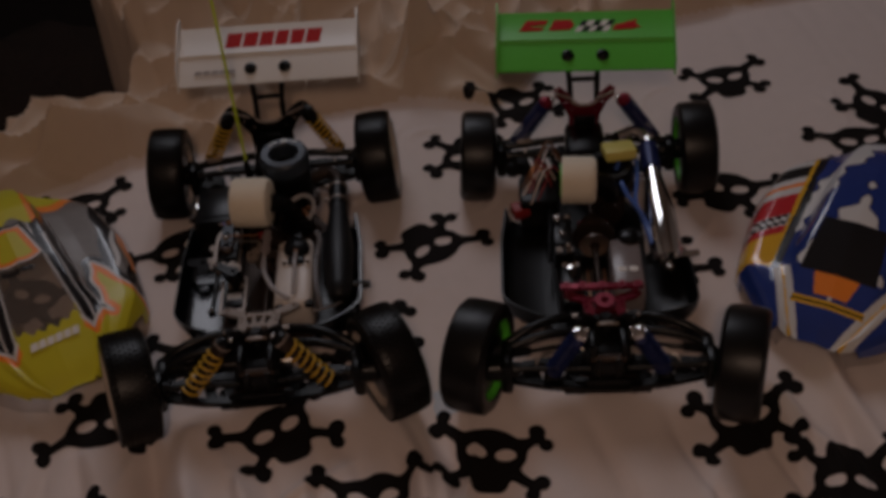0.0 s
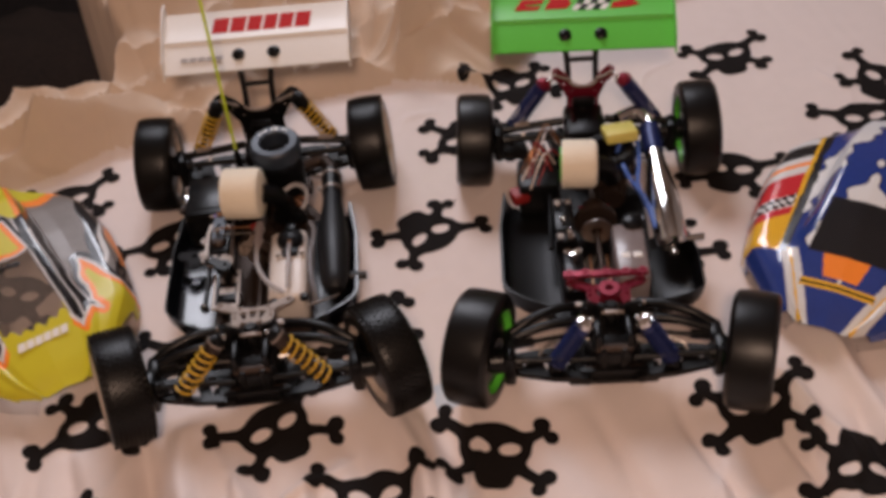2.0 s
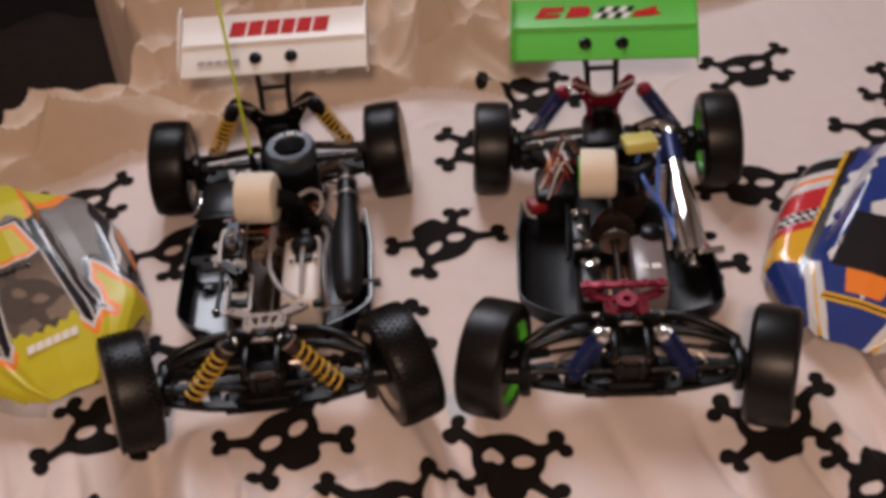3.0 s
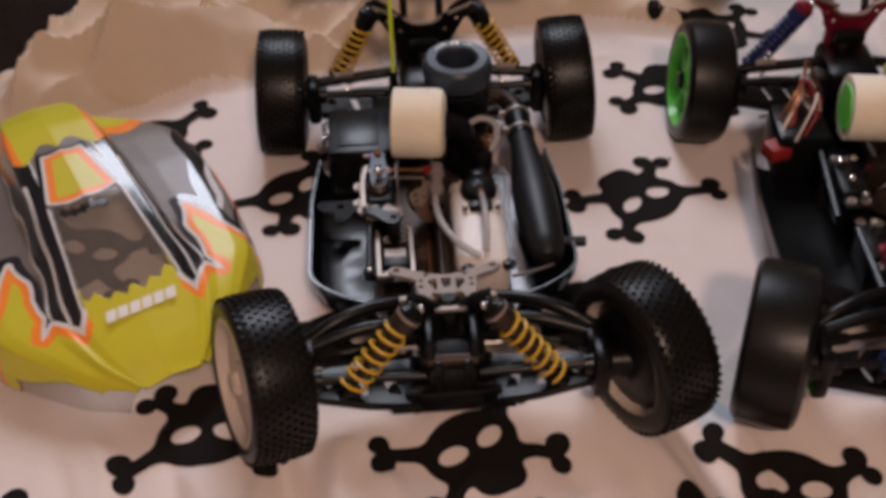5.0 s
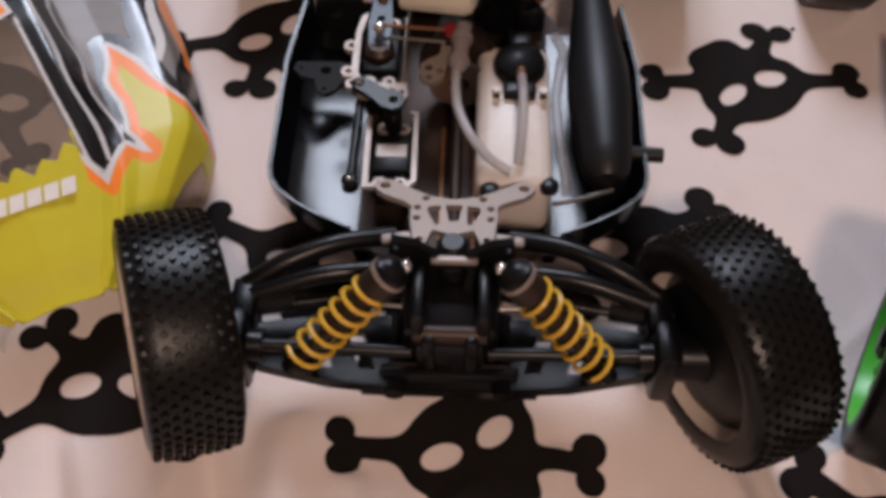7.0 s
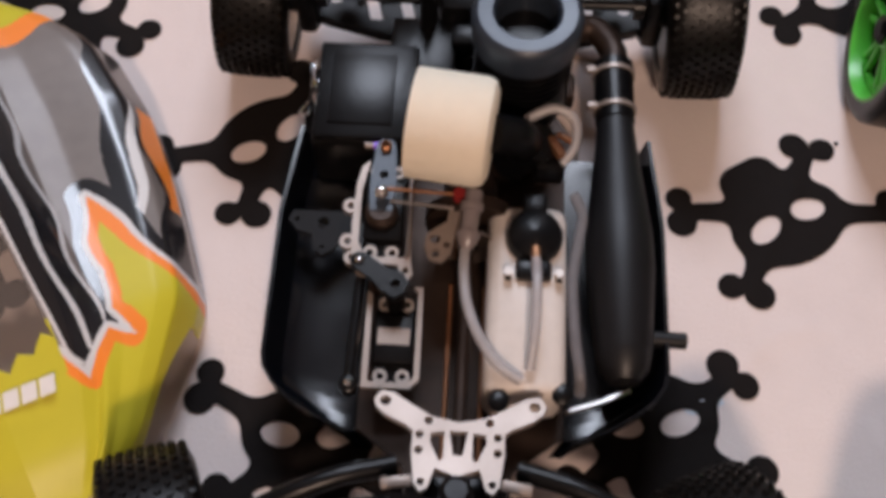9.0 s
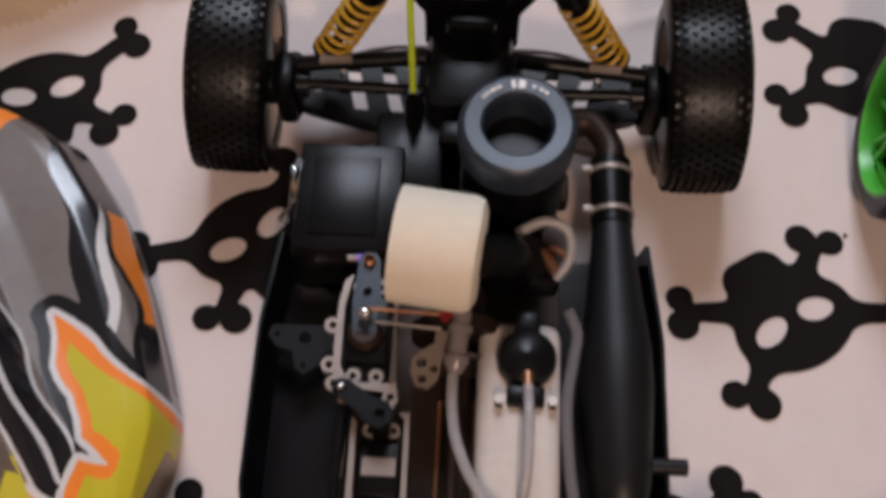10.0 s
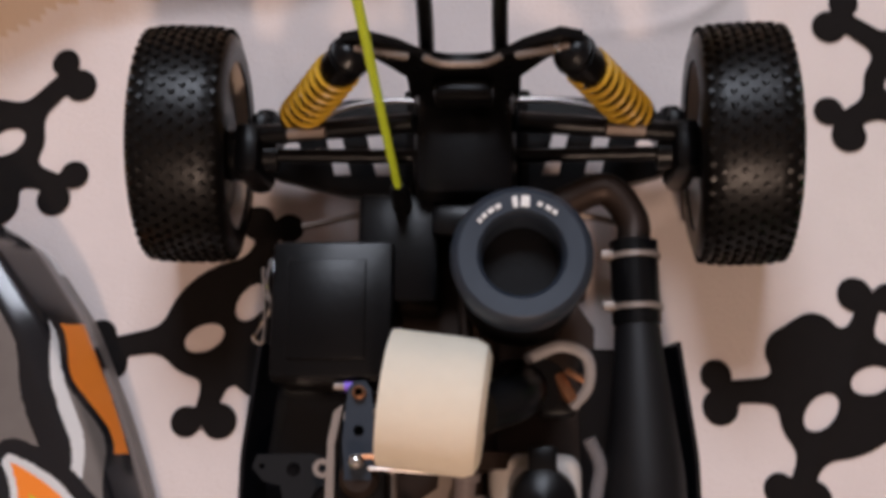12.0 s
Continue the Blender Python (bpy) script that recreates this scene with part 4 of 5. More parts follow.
    rod(bm, (-0.0400, 0.1880, 0.0700), (-0.0080, 0.1860, 0.0690), 0.0009, sides=8)
    rod(bm, (-0.0302, 0.1600, 0.0640), (-0.0290, 0.2150, 0.0660), 0.0010, sides=8)
    part("brake_rod", bm, STEEL, car)
    bm = B()
    lathe(bm, [(0, 0), (0.0034, 0), (0.0034, 0.005), (0, 0.005)], pose(-0.0055, 0.1925, 0.0690), sides=12)
    part("rod_collar", bm, WIRERED, car)
    # steering arm plates and rod
    bm = B()
    plate(bm, [(-0.0565, 0.1560), (-0.0540, 0.1605), (-0.0500, 0.1600), (-0.0400, 0.1530), (-0.0310, 0.1500), (-0.0280, 0.1450), (-0.0300, 0.1395), (-0.0350, 0.1370), (-0.0410, 0.1400), (-0.0470, 0.1465), (-0.0550, 0.1520)], 0.0034, pose(0, 0, 0.0634), [(-0.0345, 0.1440, 0.0026)])
    rod(bm, (-0.0345, 0.1410, 0.048), (-0.0345, 0.1410, 0.0634), 0.0050, sides=14)
    part("steering_horn", bm, BLACK, s2, smooth=False)
    bm = B()
    rod(bm, (-0.0525, 0.1550, 0.0580), (-0.0540, 0.0960, 0.0560), 0.0026, sides=10)
    sr = part("steering_rod", bm, BLACK, car)
    part("turnbuckle", rod(B(), (-0.0530, 0.1340, 0.0562), (-0.0535, 0.1160, 0.0562), 0.0029, sides=10), CHROME, sr)
    for x, y, z in ((-0.0540, 0.0945, 0.0535), (-0.0535, 0.1562, 0.0600)):
        bm = B()
        lathe(bm, [(0.0014, 0), (0.0044, 0), (0.0044, 0.006), (0.0030, 0.007), (0.0014, 0.007)], pose(x, y, z), sides=16, closed=True)
        joint = part("rod_end", bm, BLACK, car)
        part("ball_stud", ball(B(), (x, y, z + 0.0065), 0.0021), CHROME, joint)
    bm = B()
    plate(bm, [(-0.0950, 0.1890), (-0.0900, 0.1830), (-0.0820, 0.1810), (-0.0800, 0.1720), (-0.0755, 0.1690), (-0.0700, 0.1725), (-0.0660, 0.1800), (-0.0600, 0.1830), (-0.0600, 0.1930), (-0.0680, 0.1950), (-0.0930, 0.1945)], 0.003, pose(0, 0, 0.0400), [(-0.0764, 0.1880, 0.0032), (-0.0760, 0.1735, 0.0013), (-0.0905, 0.1895, 0.0013)])
    part("radio_bracket", bm, GREYPLASTIC, car, smooth=False)
    # brake caliper and cam plates by the differential
    bm = B()
    plate(bm, [(-0.0215, 0.1650), (-0.0190, 0.1590), (-0.0130, 0.1575), (-0.0085, 0.1620), (-0.0070, 0.1720), (-0.0030, 0.1800), (-0.0020, 0.1900), (-0.0060, 0.1960), (-0.0100, 0.1920), (-0.0110, 0.1800), (-0.0170, 0.1760), (-0.0210, 0.1720)], 0.003, pose(0, 0, 0.0630), [(-0.0160, 0.1620, 0.0022), (-0.0165, 0.1700, 0.0026), (-0.0105, 0.1670, 0.0020), (-0.0065, 0.1880, 0.0018)])
    part("brake_caliper", bm, SILVER, car, smooth=False)
    # fuel tank
    bm = B()
    box(bm, (0.0300, 0.1440, 0.0400), (0.040, 0.102, 0.042), 0.007, segments=3)
    t = part("fuel_tank", bm, TANK, car, "milky translucent plastic fuel tank")
    bm = B()
    lathe(bm, [(0, 0), (0.0142, 0), (0.0145, 0.004), (0.0130, 0.008), (0.0070, 0.011), (0, 0.012)], pose(0.0330, 0.1750, 0.0605), sides=32)
    box(bm, (0.0330, 0.1565, 0.0625), (0.018, 0.010, 0.007), 0.002)
    box(bm, (0.0330, 0.1915, 0.0655), (0.012, 0.012, 0.006), 0.0015)
    part("tank_cap", bm, BLACK, t)
    part("cap_nipple", rod(B(), (0.0335, 0.1660, 0.0690), (0.0337, 0.1560, 0.0715), 0.0026, sides=12), COPPER, t)
    bm = B()
    tube(bm, [(0.0337, 0.1590, 0.0712), (0.0340, 0.1420, 0.0760), (0.0335, 0.1200, 0.0730), (0.0320, 0.1040, 0.0640)], 0.0026, sides=10)
    part("fuel_line", bm, CLEAR, t)
    for dx in (0.0205, 0.0455):
        bm = B()
        rod(bm, (dx, 0.1530, 0.0570), (dx, 0.1540, 0.0670), 0.0024, sides=10)
        post = part("tank_post", bm, TANK, t)
        part("post_screw", rod(B(), (dx, 0.1505, 0.0645), (dx, 0.1520, 0.0645), 0.0016, sides=8), BLACK, post)
    for c in ((0.0180, 0.0895, 0.0580), (0.0480, 0.0950, 0.0560)):
        bm = B()
        lathe(bm, [(0, 0), (0.0050, 0), (0.0050, 0.003), (0.0035, 0.004), (0, 0.004)], Matrix.Translation(c), sides=16)
        part("tank_grommet", bm, BLACK, t)
    bm = B()
    tube(bm, [(-0.0015, 0.1640, 0.0680), (-0.0013, 0.1500, 0.0680), (0.0010, 0.1340, 0.0690), (0.0078, 0.1170, 0.0690), (0.0170, 0.1050, 0.0670), (0.0280, 0.0990, 0.0630)], 0.0027, sides=10)
    part("fuel_line", bm, CLEAR, car)
    bm = B()
    lathe(bm, [(0, 0), (0.0045, 0), (0.0045, 0.006), (0.006, 0.0065), (0.006, 0.010), (0.0045, 0.0105), (0.0045, 0.020), (0.006, 0.021), (0.006, 0.024), (0.003, 0.030), (0, 0.030)], along((0.0020, 0.1930, 0.075), (-0.0010, 0.1640, 0.068)), sides=16)
    part("fuel_filter", bm, GREYBOX, car)
    bm = B()
    tube(bm, [(0.0580, 0.1000, 0.044), (0.0570, 0.1080, 0.052), (0.0545, 0.1250, 0.055), (0.0530, 0.1550, 0.056), (0.0560, 0.1780, 0.058), (0.0575, 0.1900, 0.060), (0.0530, 0.2010, 0.062)], 0.0030, sides=10)
    part("pressure_line", bm, HAZE, car)
    bm = B()
    tube(bm, [(0.026, 0.232, 0.082), (0.040, 0.237, 0.086), (0.051, 0.233, 0.083), (0.052, 0.222, 0.076), (0.046, 0.214, 0.070)], 0.0026, sides=10)
    part("carburettor_line", bm, CLEAR, car)
    bm = B()
    rod(bm, (0.020, 0.226, 0.050), (0.034, 0.222, 0.078), 0.0105, sides=20)
    box(bm, (0.040, 0.216, 0.062), (0.016, 0.012, 0.016), 0.003)
    part("carburettor", bm, BLACK, car)
    bm = B()
    box(bm, (0.042, 0.222, 0.074), (0.005, 0.014, 0.004), 0.001, turn=(0, 20, 30))
    box(bm, (0.047, 0.226, 0.076), (0.010, 0.003, 0.003), 0.001, turn=(0, 0, -30))
    part("needle_valve", bm, COPPER, car)
    # exhaust
    pipe(car, PIPE, ((0.076, 0.256, 0.052), (0.079, 0.104, 0.049)), [(0.0, 0.0095), (0.12, 0.0110), (0.46, 0.0172), (0.60, 0.0176), (0.88, 0.0145), (0.95, 0.0125), (0.99, 0.0080)], BLACK, SILVER, ((0.086, 0.1310, 0.044), (0.1110, 0.1315, 0.042)))
    bm = B()
    tube(bm, [(0.050, 0.088, 0.052), (0.066, 0.094, 0.050), (0.082, 0.102, 0.048)], 0.0013, sides=6)
    part("exhaust_hanger", bm, STEEL, car)
    return car


def buggy_green():
    car = thing("buggy", "stripped radio-controlled buggy with green wheels and green wing", "toy car", pose(0.350, -0.096, 0, 0, 0, -3.1))
    chassis(car, BASE, BLACK)
    bulkheads(car, BASE)
    suspension(car, BASE, TRACK)
    front_tower(car, RED)
    rear_tower(car, BASE, RED, 0.72)
    for s in (-1, 1):
        shock(car, (s * 0.024, 0.010, 0.098), (s * 0.058, 0.000, 0.040), NAVY, NAVY, CHROME, r=0.0082, turns=11)
        shock(car, (s * 0.040, BASE + 0.018, 0.122), (s * 0.084, BASE + 0.016, 0.055), NAVY, NAVY, RED, r=0.0082, turns=11)
    add_wheels(car, tyre_mesh(False), rim_mesh(GREENRIM, True), nut_mesh(BLACK), ((-0.1275, 0.014, -19, 1.06, -2), (0.1275, -0.005, -16, 1.06, 3), (-0.1275, BASE, 0, 1.0, 4), (0.1285, BASE - 0.002, 0, 1.02, 2)), "worn smooth black rubber tyre", "green spoked wheel", spoke_mesh(GREENRIM))
    red = [(LETTERRED, [(-0.078, -0.005), (-0.052, -0.005), (-0.047, 0.000), (-0.066, 0.001), (-0.064, 0.003), (-0.046, 0.004), (-0.043, 0.011), (-0.069, 0.011)]),
           (LETTERRED, [(-0.043, -0.005), (-0.018, -0.004), (-0.012, 0.003), (-0.016, 0.011), (-0.036, 0.011)]),
           (LETTERRED, [(0.032, -0.006), (0.054, -0.005), (0.066, -0.002), (0.060, 0.004), (0.062, 0.010), (0.050, 0.006), (0.036, 0.002)])]
    for k in range(5):
        red.append((LETTERWHITE if k % 2 == 0 else BLACK, slant(-0.012 + 0.008 * k, -0.007, 0.007, 0.008, 0.6)))
        red.append((BLACK if k % 2 == 0 else LETTERWHITE, slant(-0.007 + 0.008 * k, 0.0015, 0.007, 0.008, 0.6)))
    wing(car, BASE, GREEN, "bright green plastic rear wing with red and chequered decals", (red, []), 0.104, 0.004, -2.4, 0.0)
    side_guard(car, -1, 0.101, BLACK)
    side_guard(car, 1, 0.100, BLACK, 0.075, 0.17)
    filter_foam(car, (-0.014, 0.232, 0.094), -4, GREENRIM, r=0.0262, l=0.038)
    engine(car, 0.022, 0.268, 0.085, BLACK, False)
    bm = B()
    box(bm, (0.034, 0.283, 0.092), (0.036, 0.030, 0.013), 0.003, turn=(-14, 0, 8))
    part("battery_pack", bm, TAPE, car, "battery pack in yellow tape")
    # chrome exhaust and its blue hoses
    pipe(car, CHROME, ((0.072, 0.280, 0.068), (0.076, 0.142, 0.048)), [(0.0, 0.0090), (0.15, 0.0105), (0.45, 0.0165), (0.90, 0.0172), (0.96, 0.0150), (0.99, 0.0090)], NAVY, None, ((0.084, 0.157, 0.046), (0.110, 0.160, 0.046)))
    bm = B()
    lathe(bm, [(0, 0), (0.003, 0), (0.0045, 0.002), (0.0045, 0.005), (0, 0.006)], along((0.076, 0.141, 0.048), (0.076, 0.13, 0.046)), sides=14)
    part("exhaust_screw", bm, CHROME, car)
    for pts in (((0.030, 0.270, 0.075), (0.040, 0.285, 0.085), (0.052, 0.276, 0.086), (0.052, 0.25, 0.078), (0.048, 0.22, 0.070), (0.056, 0.19, 0.062), (0.060, 0.165, 0.058)),
                ((0.034, 0.262, 0.072), (0.034, 0.240, 0.080), (0.040, 0.222, 0.076), (0.050, 0.205, 0.070), (0.060, 0.188, 0.060))):
        part("fuel_line", tube(B(), pts, 0.0026, sides=8), BLUE, car, "blue silicone hose")
    # tank
    bm = B()
    box(bm, (0.030, 0.130, 0.042), (0.034, 0.080, 0.044), 0.006)
    t = part("fuel_tank", bm, GREYBOX, car, "smoky grey plastic fuel tank")
    for k, dx in enumerate((-0.006, 0.006)):
        bm = B()
        box(bm, (0.030 + dx, 0.122, 0.0643), (0.009, 0.007, 0.0006), 0.0002)
        part("decal", bm, LETTERWHITE, t)
    bm = B()
    lathe(bm, [(0, 0), (0.012, 0), (0.012, 0.007), (0.008, 0.010), (0, 0.010)], pose(0.036, 0.170, 0.060), sides=24)
    part("tank_cap", bm, BLACK, t)
    # servos, receiver and wires
    s = servo(car, (-0.034, 0.185, 0.044), (0.020, 0.040, 0.036))
    for x, y, z in ((-0.030, 0.160, 0.064), (-0.036, 0.178, 0.066), (-0.028, 0.205, 0.064), (-0.040, 0.200, 0.066)):
        part("ball_stud", ball(B(), (x, y, z), 0.0034), CHROME, s)
    s = servo(car, (-0.028, 0.122, 0.036), (0.020, 0.038, 0.030))
    bm = B()
    lathe(bm, [(0, 0), (0.0055, 0), (0.0045, 0.008), (0, 0.009)], pose(-0.027, 0.132, 0.052), sides=12)
    part("servo_saver", bm, CHROME, s)
    bm = B()
    rod(bm, (-0.042, 0.060, 0.058), (-0.044, 0.125, 0.060), 0.003, sides=8)
    rod(bm, (-0.050, 0.150, 0.050), (-0.046, 0.230, 0.055), 0.0028, sides=8)
    part("steering_rod", bm, BLACK, car)
    bm = B()
    box(bm, (-0.058, 0.255, 0.044), (0.044, 0.050, 0.044), 0.005)
    part("radio_box", bm, BLACK, car)
    bm = B()
    box(bm, (-0.078, 0.236, 0.050), (0.022, 0.018, 0.014), 0.003, turn=(0, 0, 20))
    part("wire_plug", bm, WIRERED, car)
    rnd = random.Random(4)
    for k in range(9):
        a, b2 = rnd.uniform(-0.085, -0.055), rnd.uniform(-0.045, -0.028)
        y0, y1 = rnd.uniform(0.225, 0.262), rnd.uniform(0.25, 0.315)
        z = rnd.uniform(0.075, 0.095)
        pts = ((a, y0, 0.062), ((2 * a + b2) / 3, y0 + rnd.uniform(0.005, 0.03), z), ((a + 2 * b2) / 3, y1 + rnd.uniform(-0.01, 0.02), z - 0.004), (b2, y1, 0.062))
        part("wire", tube(B(), pts, 0.0012, sides=6), (WIREWHITE, WIRERED, COPPER)[k % 3], car)
    # red brace across the front
    bm = B()
    box(bm, (0.000, 0.088, 0.074), (0.084, 0.008, 0.004), 0.001)
    for x in (-0.036, -0.020, 0.0, 0.020, 0.036):
        lathe(bm, [(0.0018, 0), (0.0046, 0), (0.0046, 0.004), (0.0018, 0.004)], pose(x, 0.087, 0.0745), sides=14, closed=True)
    lathe(bm, [(0.004, 0), (0.010, 0), (0.010, 0.006), (0.004, 0.006)], pose(0.0, 0.060, 0.078), sides=24, closed=True)
    part("chassis_brace", bm, RED, car, "red anodised chassis brace")
    bm = B()
    for x in (-0.012, 0.010):
        box(bm, (x, 0.196, 0.056), (0.012, 0.014, 0.010), 0.002)
    part("centre_mount", bm, RED, car)
    return car


buggy_white()
buggy_green()


# ---- the body shells ----
YELLOW = material("yellow_paint", (0.54, 0.485, 0.028), 0.36, vary=0.06, scale=20, coat=0.08, spec=0.35)
ORANGE = material("orange_paint", (0.85, 0.24, 0.03), 0.36, vary=0.06, scale=20, coat=0.08, spec=0.35)
PALE = material("silver_white_paint", (0.62, 0.62, 0.62), 0.34, vary=0.05, scale=20, coat=0.08, spec=0.35)
INK = material("black_paint", (0.012, 0.012, 0.014), 0.18, vary=0.2, scale=20, coat=0.25)
GREY = material("grey_paint", (0.17, 0.150, 0.138), 0.42, metal=0.1, vary=0.16, scale=25, coat=0.06, spec=0.3)
SMOKE = material("smoked_clear_plastic", (0.34, 0.285, 0.25), 0.08, vary=0.15, scale=20, coat=0.3, alpha=0.17)
DEEPBLUE = material("deep_blue_paint", (0.02, 0.045, 0.22), 0.12, vary=0.12, scale=25, coat=0.6)
AMBER = material("amber_paint", (0.75, 0.42, 0.03), 0.12, vary=0.06, coat=0.6)
REDPAINT = material("red_paint", (0.55, 0.03, 0.04), 0.15, vary=0.1, coat=0.6)

# along the shell: y, half width at the sill, shoulder width, cab width, shoulder height, top height, sill height
SECTIONS = [(-0.172, 0.032, 0.028, 0.020, 0.024, 0.032, 0.014), (-0.150, 0.058, 0.052, 0.036, 0.032, 0.044, 0.010), (-0.115, 0.084, 0.076, 0.048, 0.040, 0.056, 0.010),
            (-0.088, 0.102, 0.094, 0.052, 0.044, 0.066, 0.008), (-0.045, 0.108, 0.100, 0.050, 0.046, 0.079, 0.006), (-0.010, 0.112, 0.103, 0.047, 0.048, 0.087, 0.006),
            (0.040, 0.114, 0.104, 0.045, 0.052, 0.094, 0.006), (0.085, 0.108, 0.098, 0.042, 0.054, 0.096, 0.008), (0.115, 0.090, 0.080, 0.038, 0.052, 0.090, 0.010),
            (0.150, 0.056, 0.050, 0.032, 0.046, 0.076, 0.014), (0.180, 0.040, 0.036, 0.026, 0.038, 0.056, 0.020)]


def field(px, py, poly):
    """Distance to a polygon's edge, below zero inside."""
    best, inside = np.full(px.shape, 9.0), np.zeros(px.shape, bool)
    for (ax, ay), (bx, by) in zip(poly, poly[1:] + poly[:1]):
        dx, dy = bx - ax, by - ay
        t = np.clip(((px - ax) * dx + (py - ay) * dy) / (dx * dx + dy * dy), 0, 1)
        best = np.minimum(best, np.hypot(px - ax - t * dx, py - ay - t * dy))
        cross = (ay > py) != (by > py)
        inside ^= cross & (px < (bx - ax) * (py - ay) / (by - ay if by != ay else 1e-9) + ax)
    return np.where(inside, -best, best)


def line_gap(px, py, pts):
    best = np.full(px.shape, 9.0)
    for (ax, ay), (bx, by) in zip(pts, pts[1:]):
        dx, dy = bx - ax, by - ay
        t = np.clip(((px - ax) * dx + (py - ay) * dy) / (dx * dx + dy * dy), 0, 1)
        best = np.minimum(best, np.hypot(px - ax - t * dx, py - ay - t * dy))
    return best


def saw(v, p):
    v = (v / p) % 1.0
    return 1 - np.abs(2 * v - 1)


def shell(label, place_m, mats, classify, ny=420, nx=105):
    """A vacuum-formed body shell: swept sections, painted in fields by classify(x, y, z); -1 is cut away, 5 is clear."""
    sec = np.array(SECTIONS)
    ys = np.linspace(sec[0, 0], sec[-1, 0], ny)
    cols = [np.interp(ys, sec[:, 0], sec[:, k]) for k in range(1, 7)]
    kern = np.hanning(41)
    kern /= kern.sum()
    w, sh, cab, hs, ht, sill = [np.convolve(np.pad(c, 20, mode="edge"), kern, "valid") for c in cols]
    rows = []
    k3 = np.array([0.25, 0.5, 0.25])
    for j in range(ny):
        half = np.array([(w[j], sill[j]), (w[j] * 0.995, hs[j] * 0.55), (sh[j], hs[j]), (sh[j] * 0.90, hs[j] + 0.004), (0.35 * sh[j] + 0.65 * cab[j], hs[j] + 0.006), (cab[j] * 1.06, hs[j] + 0.010),
                         (cab[j] * 0.96, 0.45 * hs[j] + 0.55 * ht[j]), (cab[j] * 0.80, ht[j] - 0.003), (0.0, ht[j])])
        s = np.r_[0, np.cumsum(np.hypot(*np.diff(half, axis=0).T))]
        t = np.linspace(0, s[-1], nx + 1)
        hx, hz = np.interp(t, s, half[:, 0]), np.interp(t, s, half[:, 1])
        for _ in range(8):
            hx[1:-1], hz[1:-1] = np.convolve(hx, k3, "valid"), np.convolve(hz, k3, "valid")
        x, z = np.r_[hx, -hx[-2::-1]], np.r_[hz, hz[-2::-1]]
        rows.append(np.stack([x, np.full(x.shape, ys[j]), z], 1))
    P = np.array(rows)
    n = P.shape[1]
    C = (P[:-1, :-1] + P[1:, :-1] + P[:-1, 1:] + P[1:, 1:]) / 4
    K = classify(C[..., 0], C[..., 1], C[..., 2])
    body = thing("body_shell", label, "body shell", place_m)
    for name, keep in (("painted_panel", (K >= 0) & (K != 5)), ("windscreen", K == 5)):
        jj, ii = np.nonzero(keep)
        quads = np.stack([jj * n + ii, jj * n + ii + 1, (jj + 1) * n + ii + 1, (jj + 1) * n + ii], 1)
        used, back = np.unique(quads, return_inverse=True)
        ob = part(name, (P.reshape(-1, 3)[used].tolist(), back.reshape(-1, 4).tolist()), mats, body, "smoked clear plastic window" if name == "windscreen" else "")
        ob.data.polygons.foreach_set("material_index", K[jj, ii].tolist())
        mod = ob.modifiers.new("thickness", "SOLIDIFY")
        mod.thickness = 0.0009
    return body


FLAME = [(0.0, -0.25), (0.15, -0.25), (0.15, -0.094), (0.102, -0.086), (0.092, -0.066), (0.082, -0.044), (0.074, -0.030), (0.0666, -0.014), (0.063, -0.040), (0.066, -0.060), (0.060, -0.082), (0.070, -0.101), (0.057, -0.092), (0.051, -0.104), (0.042, -0.121), (0.036, -0.112), (0.033, -0.106), (-0.02, -0.103)]


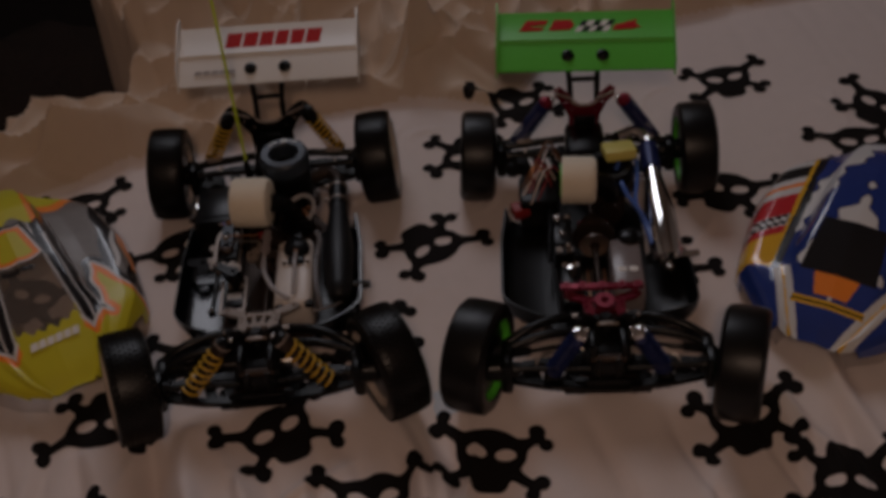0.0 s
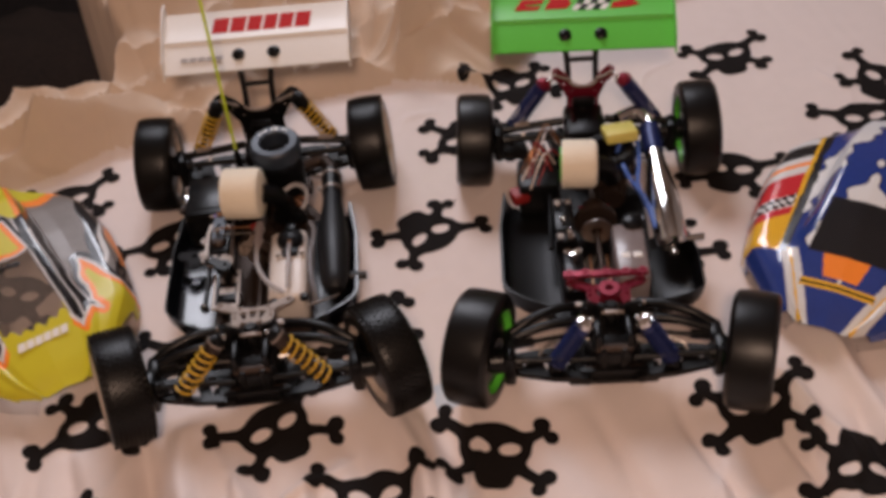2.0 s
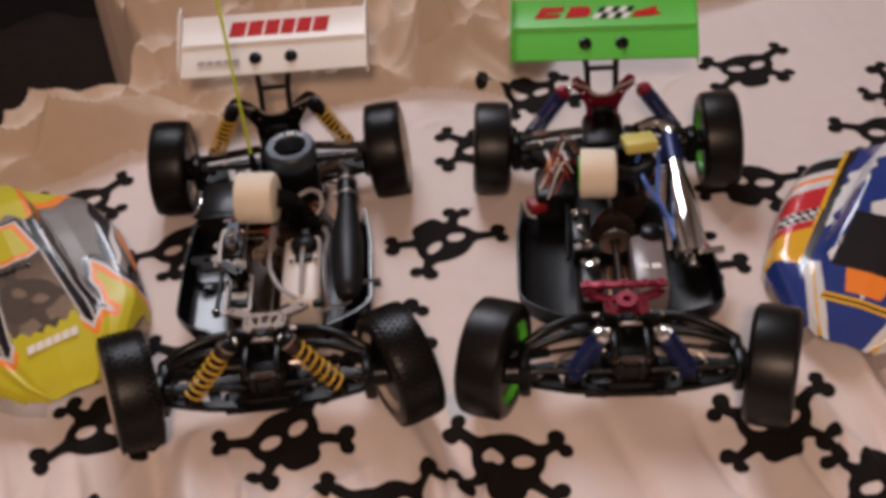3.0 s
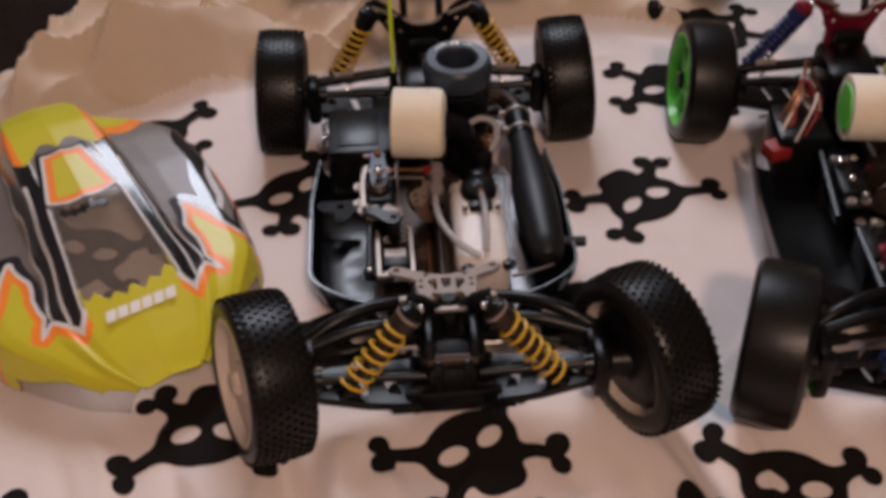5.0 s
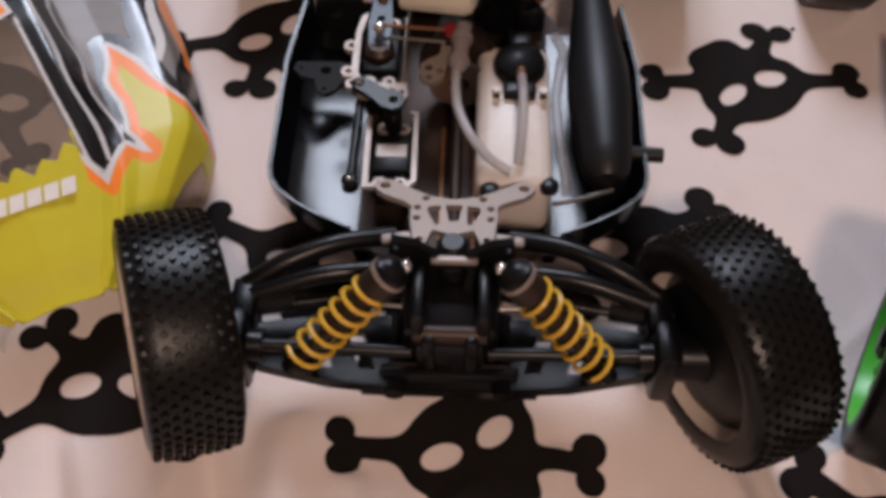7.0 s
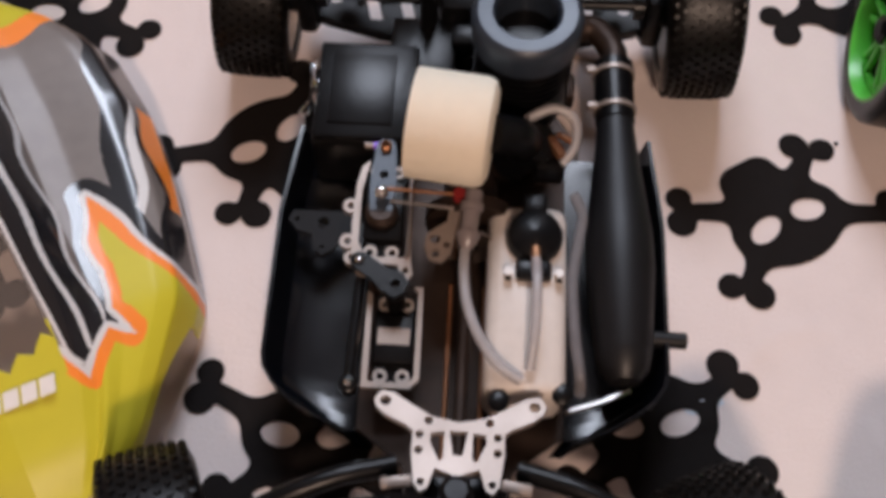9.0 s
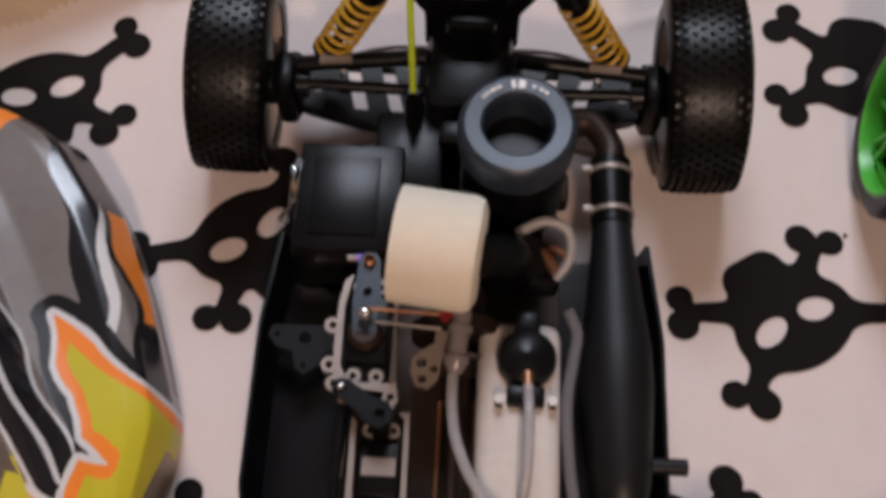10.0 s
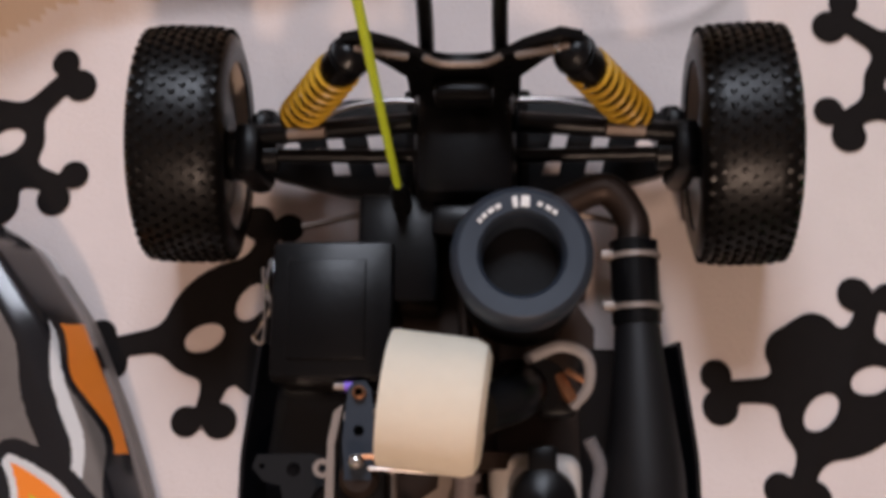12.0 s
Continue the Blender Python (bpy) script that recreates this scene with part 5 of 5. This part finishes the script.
def flame_shell(x, y, z):
    """Yellow nose with flame edges outlined in orange and silver; black and grey behind, a clear screen."""
    ax = np.abs(x)
    ax, y = ax + 0.0022 * np.sin(y * 105 + 1) * smoothstep(0.03, 0.06, ax), y + 0.0040 * np.sin(ax * 120 + 0.6)
    edge = np.interp(y, [-0.17, -0.09, 0.0, 0.08, 0.18], [0.03, 0.102, 0.112, 0.109, 0.04])
    k = np.full(x.shape, 4)
    pod = ax > 0.054
    k[pod & (np.abs(ax - edge + 0.020 - 0.15 * y) < 0.0065)] = 3
    k[pod & (np.abs(ax - edge + 0.011 - 0.15 * y) < 0.0024)] = 2
    k[pod & (ax > edge - 0.007) & (z > 0.018)] = 3
    k[pod & (ax > edge - 0.005) & (y > -0.030) & (y < 0.04) & (z > 0.026)] = 1
    gap = line_gap(ax, y, [(0.034, 0.075), (0.036, 0.012), (0.042, -0.055), (0.047, -0.104)])
    k[gap < 0.0095] = 3
    # a thin highlight painted pale along the middle of each glossy black pillar
    k[(gap < 0.0012) & (y < 0.02)] = 2
    k[(gap > 0.0095) & (gap < 0.0112)] = 2
    hood = y > 0.055 + 0.012 * np.sin(ax * 160)
    k[hood & (ax < 0.030)] = 0
    k[hood & (ax >= 0.030) & (ax < 0.036)] = 1
    k[(y > 0.096 + 0.25 * (ax - 0.05)) & (ax > 0.036)] = 1
    k[(y > 0.112 + 0.25 * (ax - 0.05)) & (ax > 0.036)] = 0
    d = np.maximum(ax - 0.0165 + 0.20 * (y - 0.006), np.abs(y - 0.022) - 0.021)
    k[d < 0.012] = 3
    k[d < 0.0085] = 2
    k[d < 0.0060] = 1
    k[d < 0.0005] = 0
    screen = np.maximum(ax - (0.0270 - 0.09 * (y + 0.030)), np.maximum(y + 0.008, -0.100 + 0.006 * saw(x + 0.004, 0.013) - y))
    d = field(ax, y, FLAME)
    k[d < 0.010] = np.where(ax > 0.056, 3, k)[d < 0.010]
    k[screen < 0] = 5
    k[(np.abs(y + 0.017) < 0.0030 + 0.0012 * np.sin(x * 900)) & (np.abs(x + 0.004) < 0.017)] = 3
    k[(d < 0.0030) & (screen > 0)] = 2
    k[(d < 0.0) & (screen > 0)] = 1
    k[(d < -0.0055) & (screen > 0)] = 0
    k[(np.abs(y + 0.103) < 0.014) & (ax < 0.034) & (screen > 0)] = 0
    k[(z < 0.0265 + 0.0045 * np.sin(x * 95 + 1)) & (y < -0.104)] = 5
    k[(y < -0.158) & (z < 0.030)] = 5
    return k


def blue_shell(x, y, z):
    """Blue and white with amber flanks, a black screen, an orange chin and a red and chequered flash."""
    ax = np.abs(x)
    s = saw(ax * 1.2 + 0.42 * y + 0.005 * np.sin(y * 95 + x * 40) + 0.003 * np.sin(y * 260), 0.075)
    k = np.where(s > 0.44, 0, 2)
    k = np.where((s > 0.41) & (s < 0.45), 3, k)
    nose = saw(ax * 0.9 - 0.35 * y + 0.01, 0.046)
    k = np.where(y < -0.088, np.where(nose > 0.34, 0, np.where(nose > 0.05, 2, 4)), k)
    low = (z < 0.060) & (ax > 0.058)
    f = y + 0.9 * (ax - 0.08)
    cheq = np.where((np.floor(x / 0.006) + np.floor(y / 0.006)) % 2 > 0, 2, 3)
    pod = np.where(f < -0.040, 4, np.where(f < -0.026, 6, np.where(f < -0.004, cheq, np.where(f < 0.034, 6, np.where(f < 0.048, 2, np.where(f < 0.056, 1, np.where(saw(f, 0.040) > 0.62, 2, 3)))))))
    pod = np.where(ax < 0.076, np.where(ax < 0.067, 3, np.where(ax < 0.071, 4, pod)), pod)
    k = np.where(low & (y > -0.092), pod, k)
    k = np.where((ax < 0.036 - 0.08 * (y + 0.06)) & (y > -0.092) & (y < -0.020), 3, k)
    k = np.where((ax < 0.020 + 0.25 * (y + 0.104)) & (y > -0.118) & (y <= -0.092), 1, k)
    k = np.where((np.abs(y + 0.128) < 0.0045) & (ax < 0.036), np.where(np.abs(y + 0.128) < 0.0015, 3, 4), k)
    k = np.where((z < 0.022) & (y < -0.104), 5, k)
    return np.where((y < -0.160) & (z < 0.030), 5, k)


def shell_letters(body):
    """Plain bars where the nose lettering stands."""
    for i in range(6):
        bm = B()
        x = -0.0255 + 0.0088 * i
        plate(bm, slant(x, -0.0045, 0.0074, 0.0090, 0.25), 0.0006, pose(0, -0.1165, 0.0572, 20, 0, 0))
        part("decal", bm, LETTERWHITE, body)


SHELL = shell("yellow and grey flame-painted clear plastic body shell on the sheet", pose(-0.267, 0.083, 0.001, 0, 0, 29) @ Matrix.Diagonal((1.0, 0.94, 1.0, 1.0)), [YELLOW, ORANGE, PALE, INK, GREY, SMOKE], flame_shell, 500, 235)
shell_letters(SHELL)
shell("blue, white and amber painted body shell on the sheet", pose(0.636, 0.060, 0.001, 0, 0, -31) @ Matrix.Diagonal((1.0, 0.88, 1.0, 1.0)), [DEEPBLUE, ORANGE, PALE, INK, AMBER, SMOKE, REDPAINT], blue_shell)
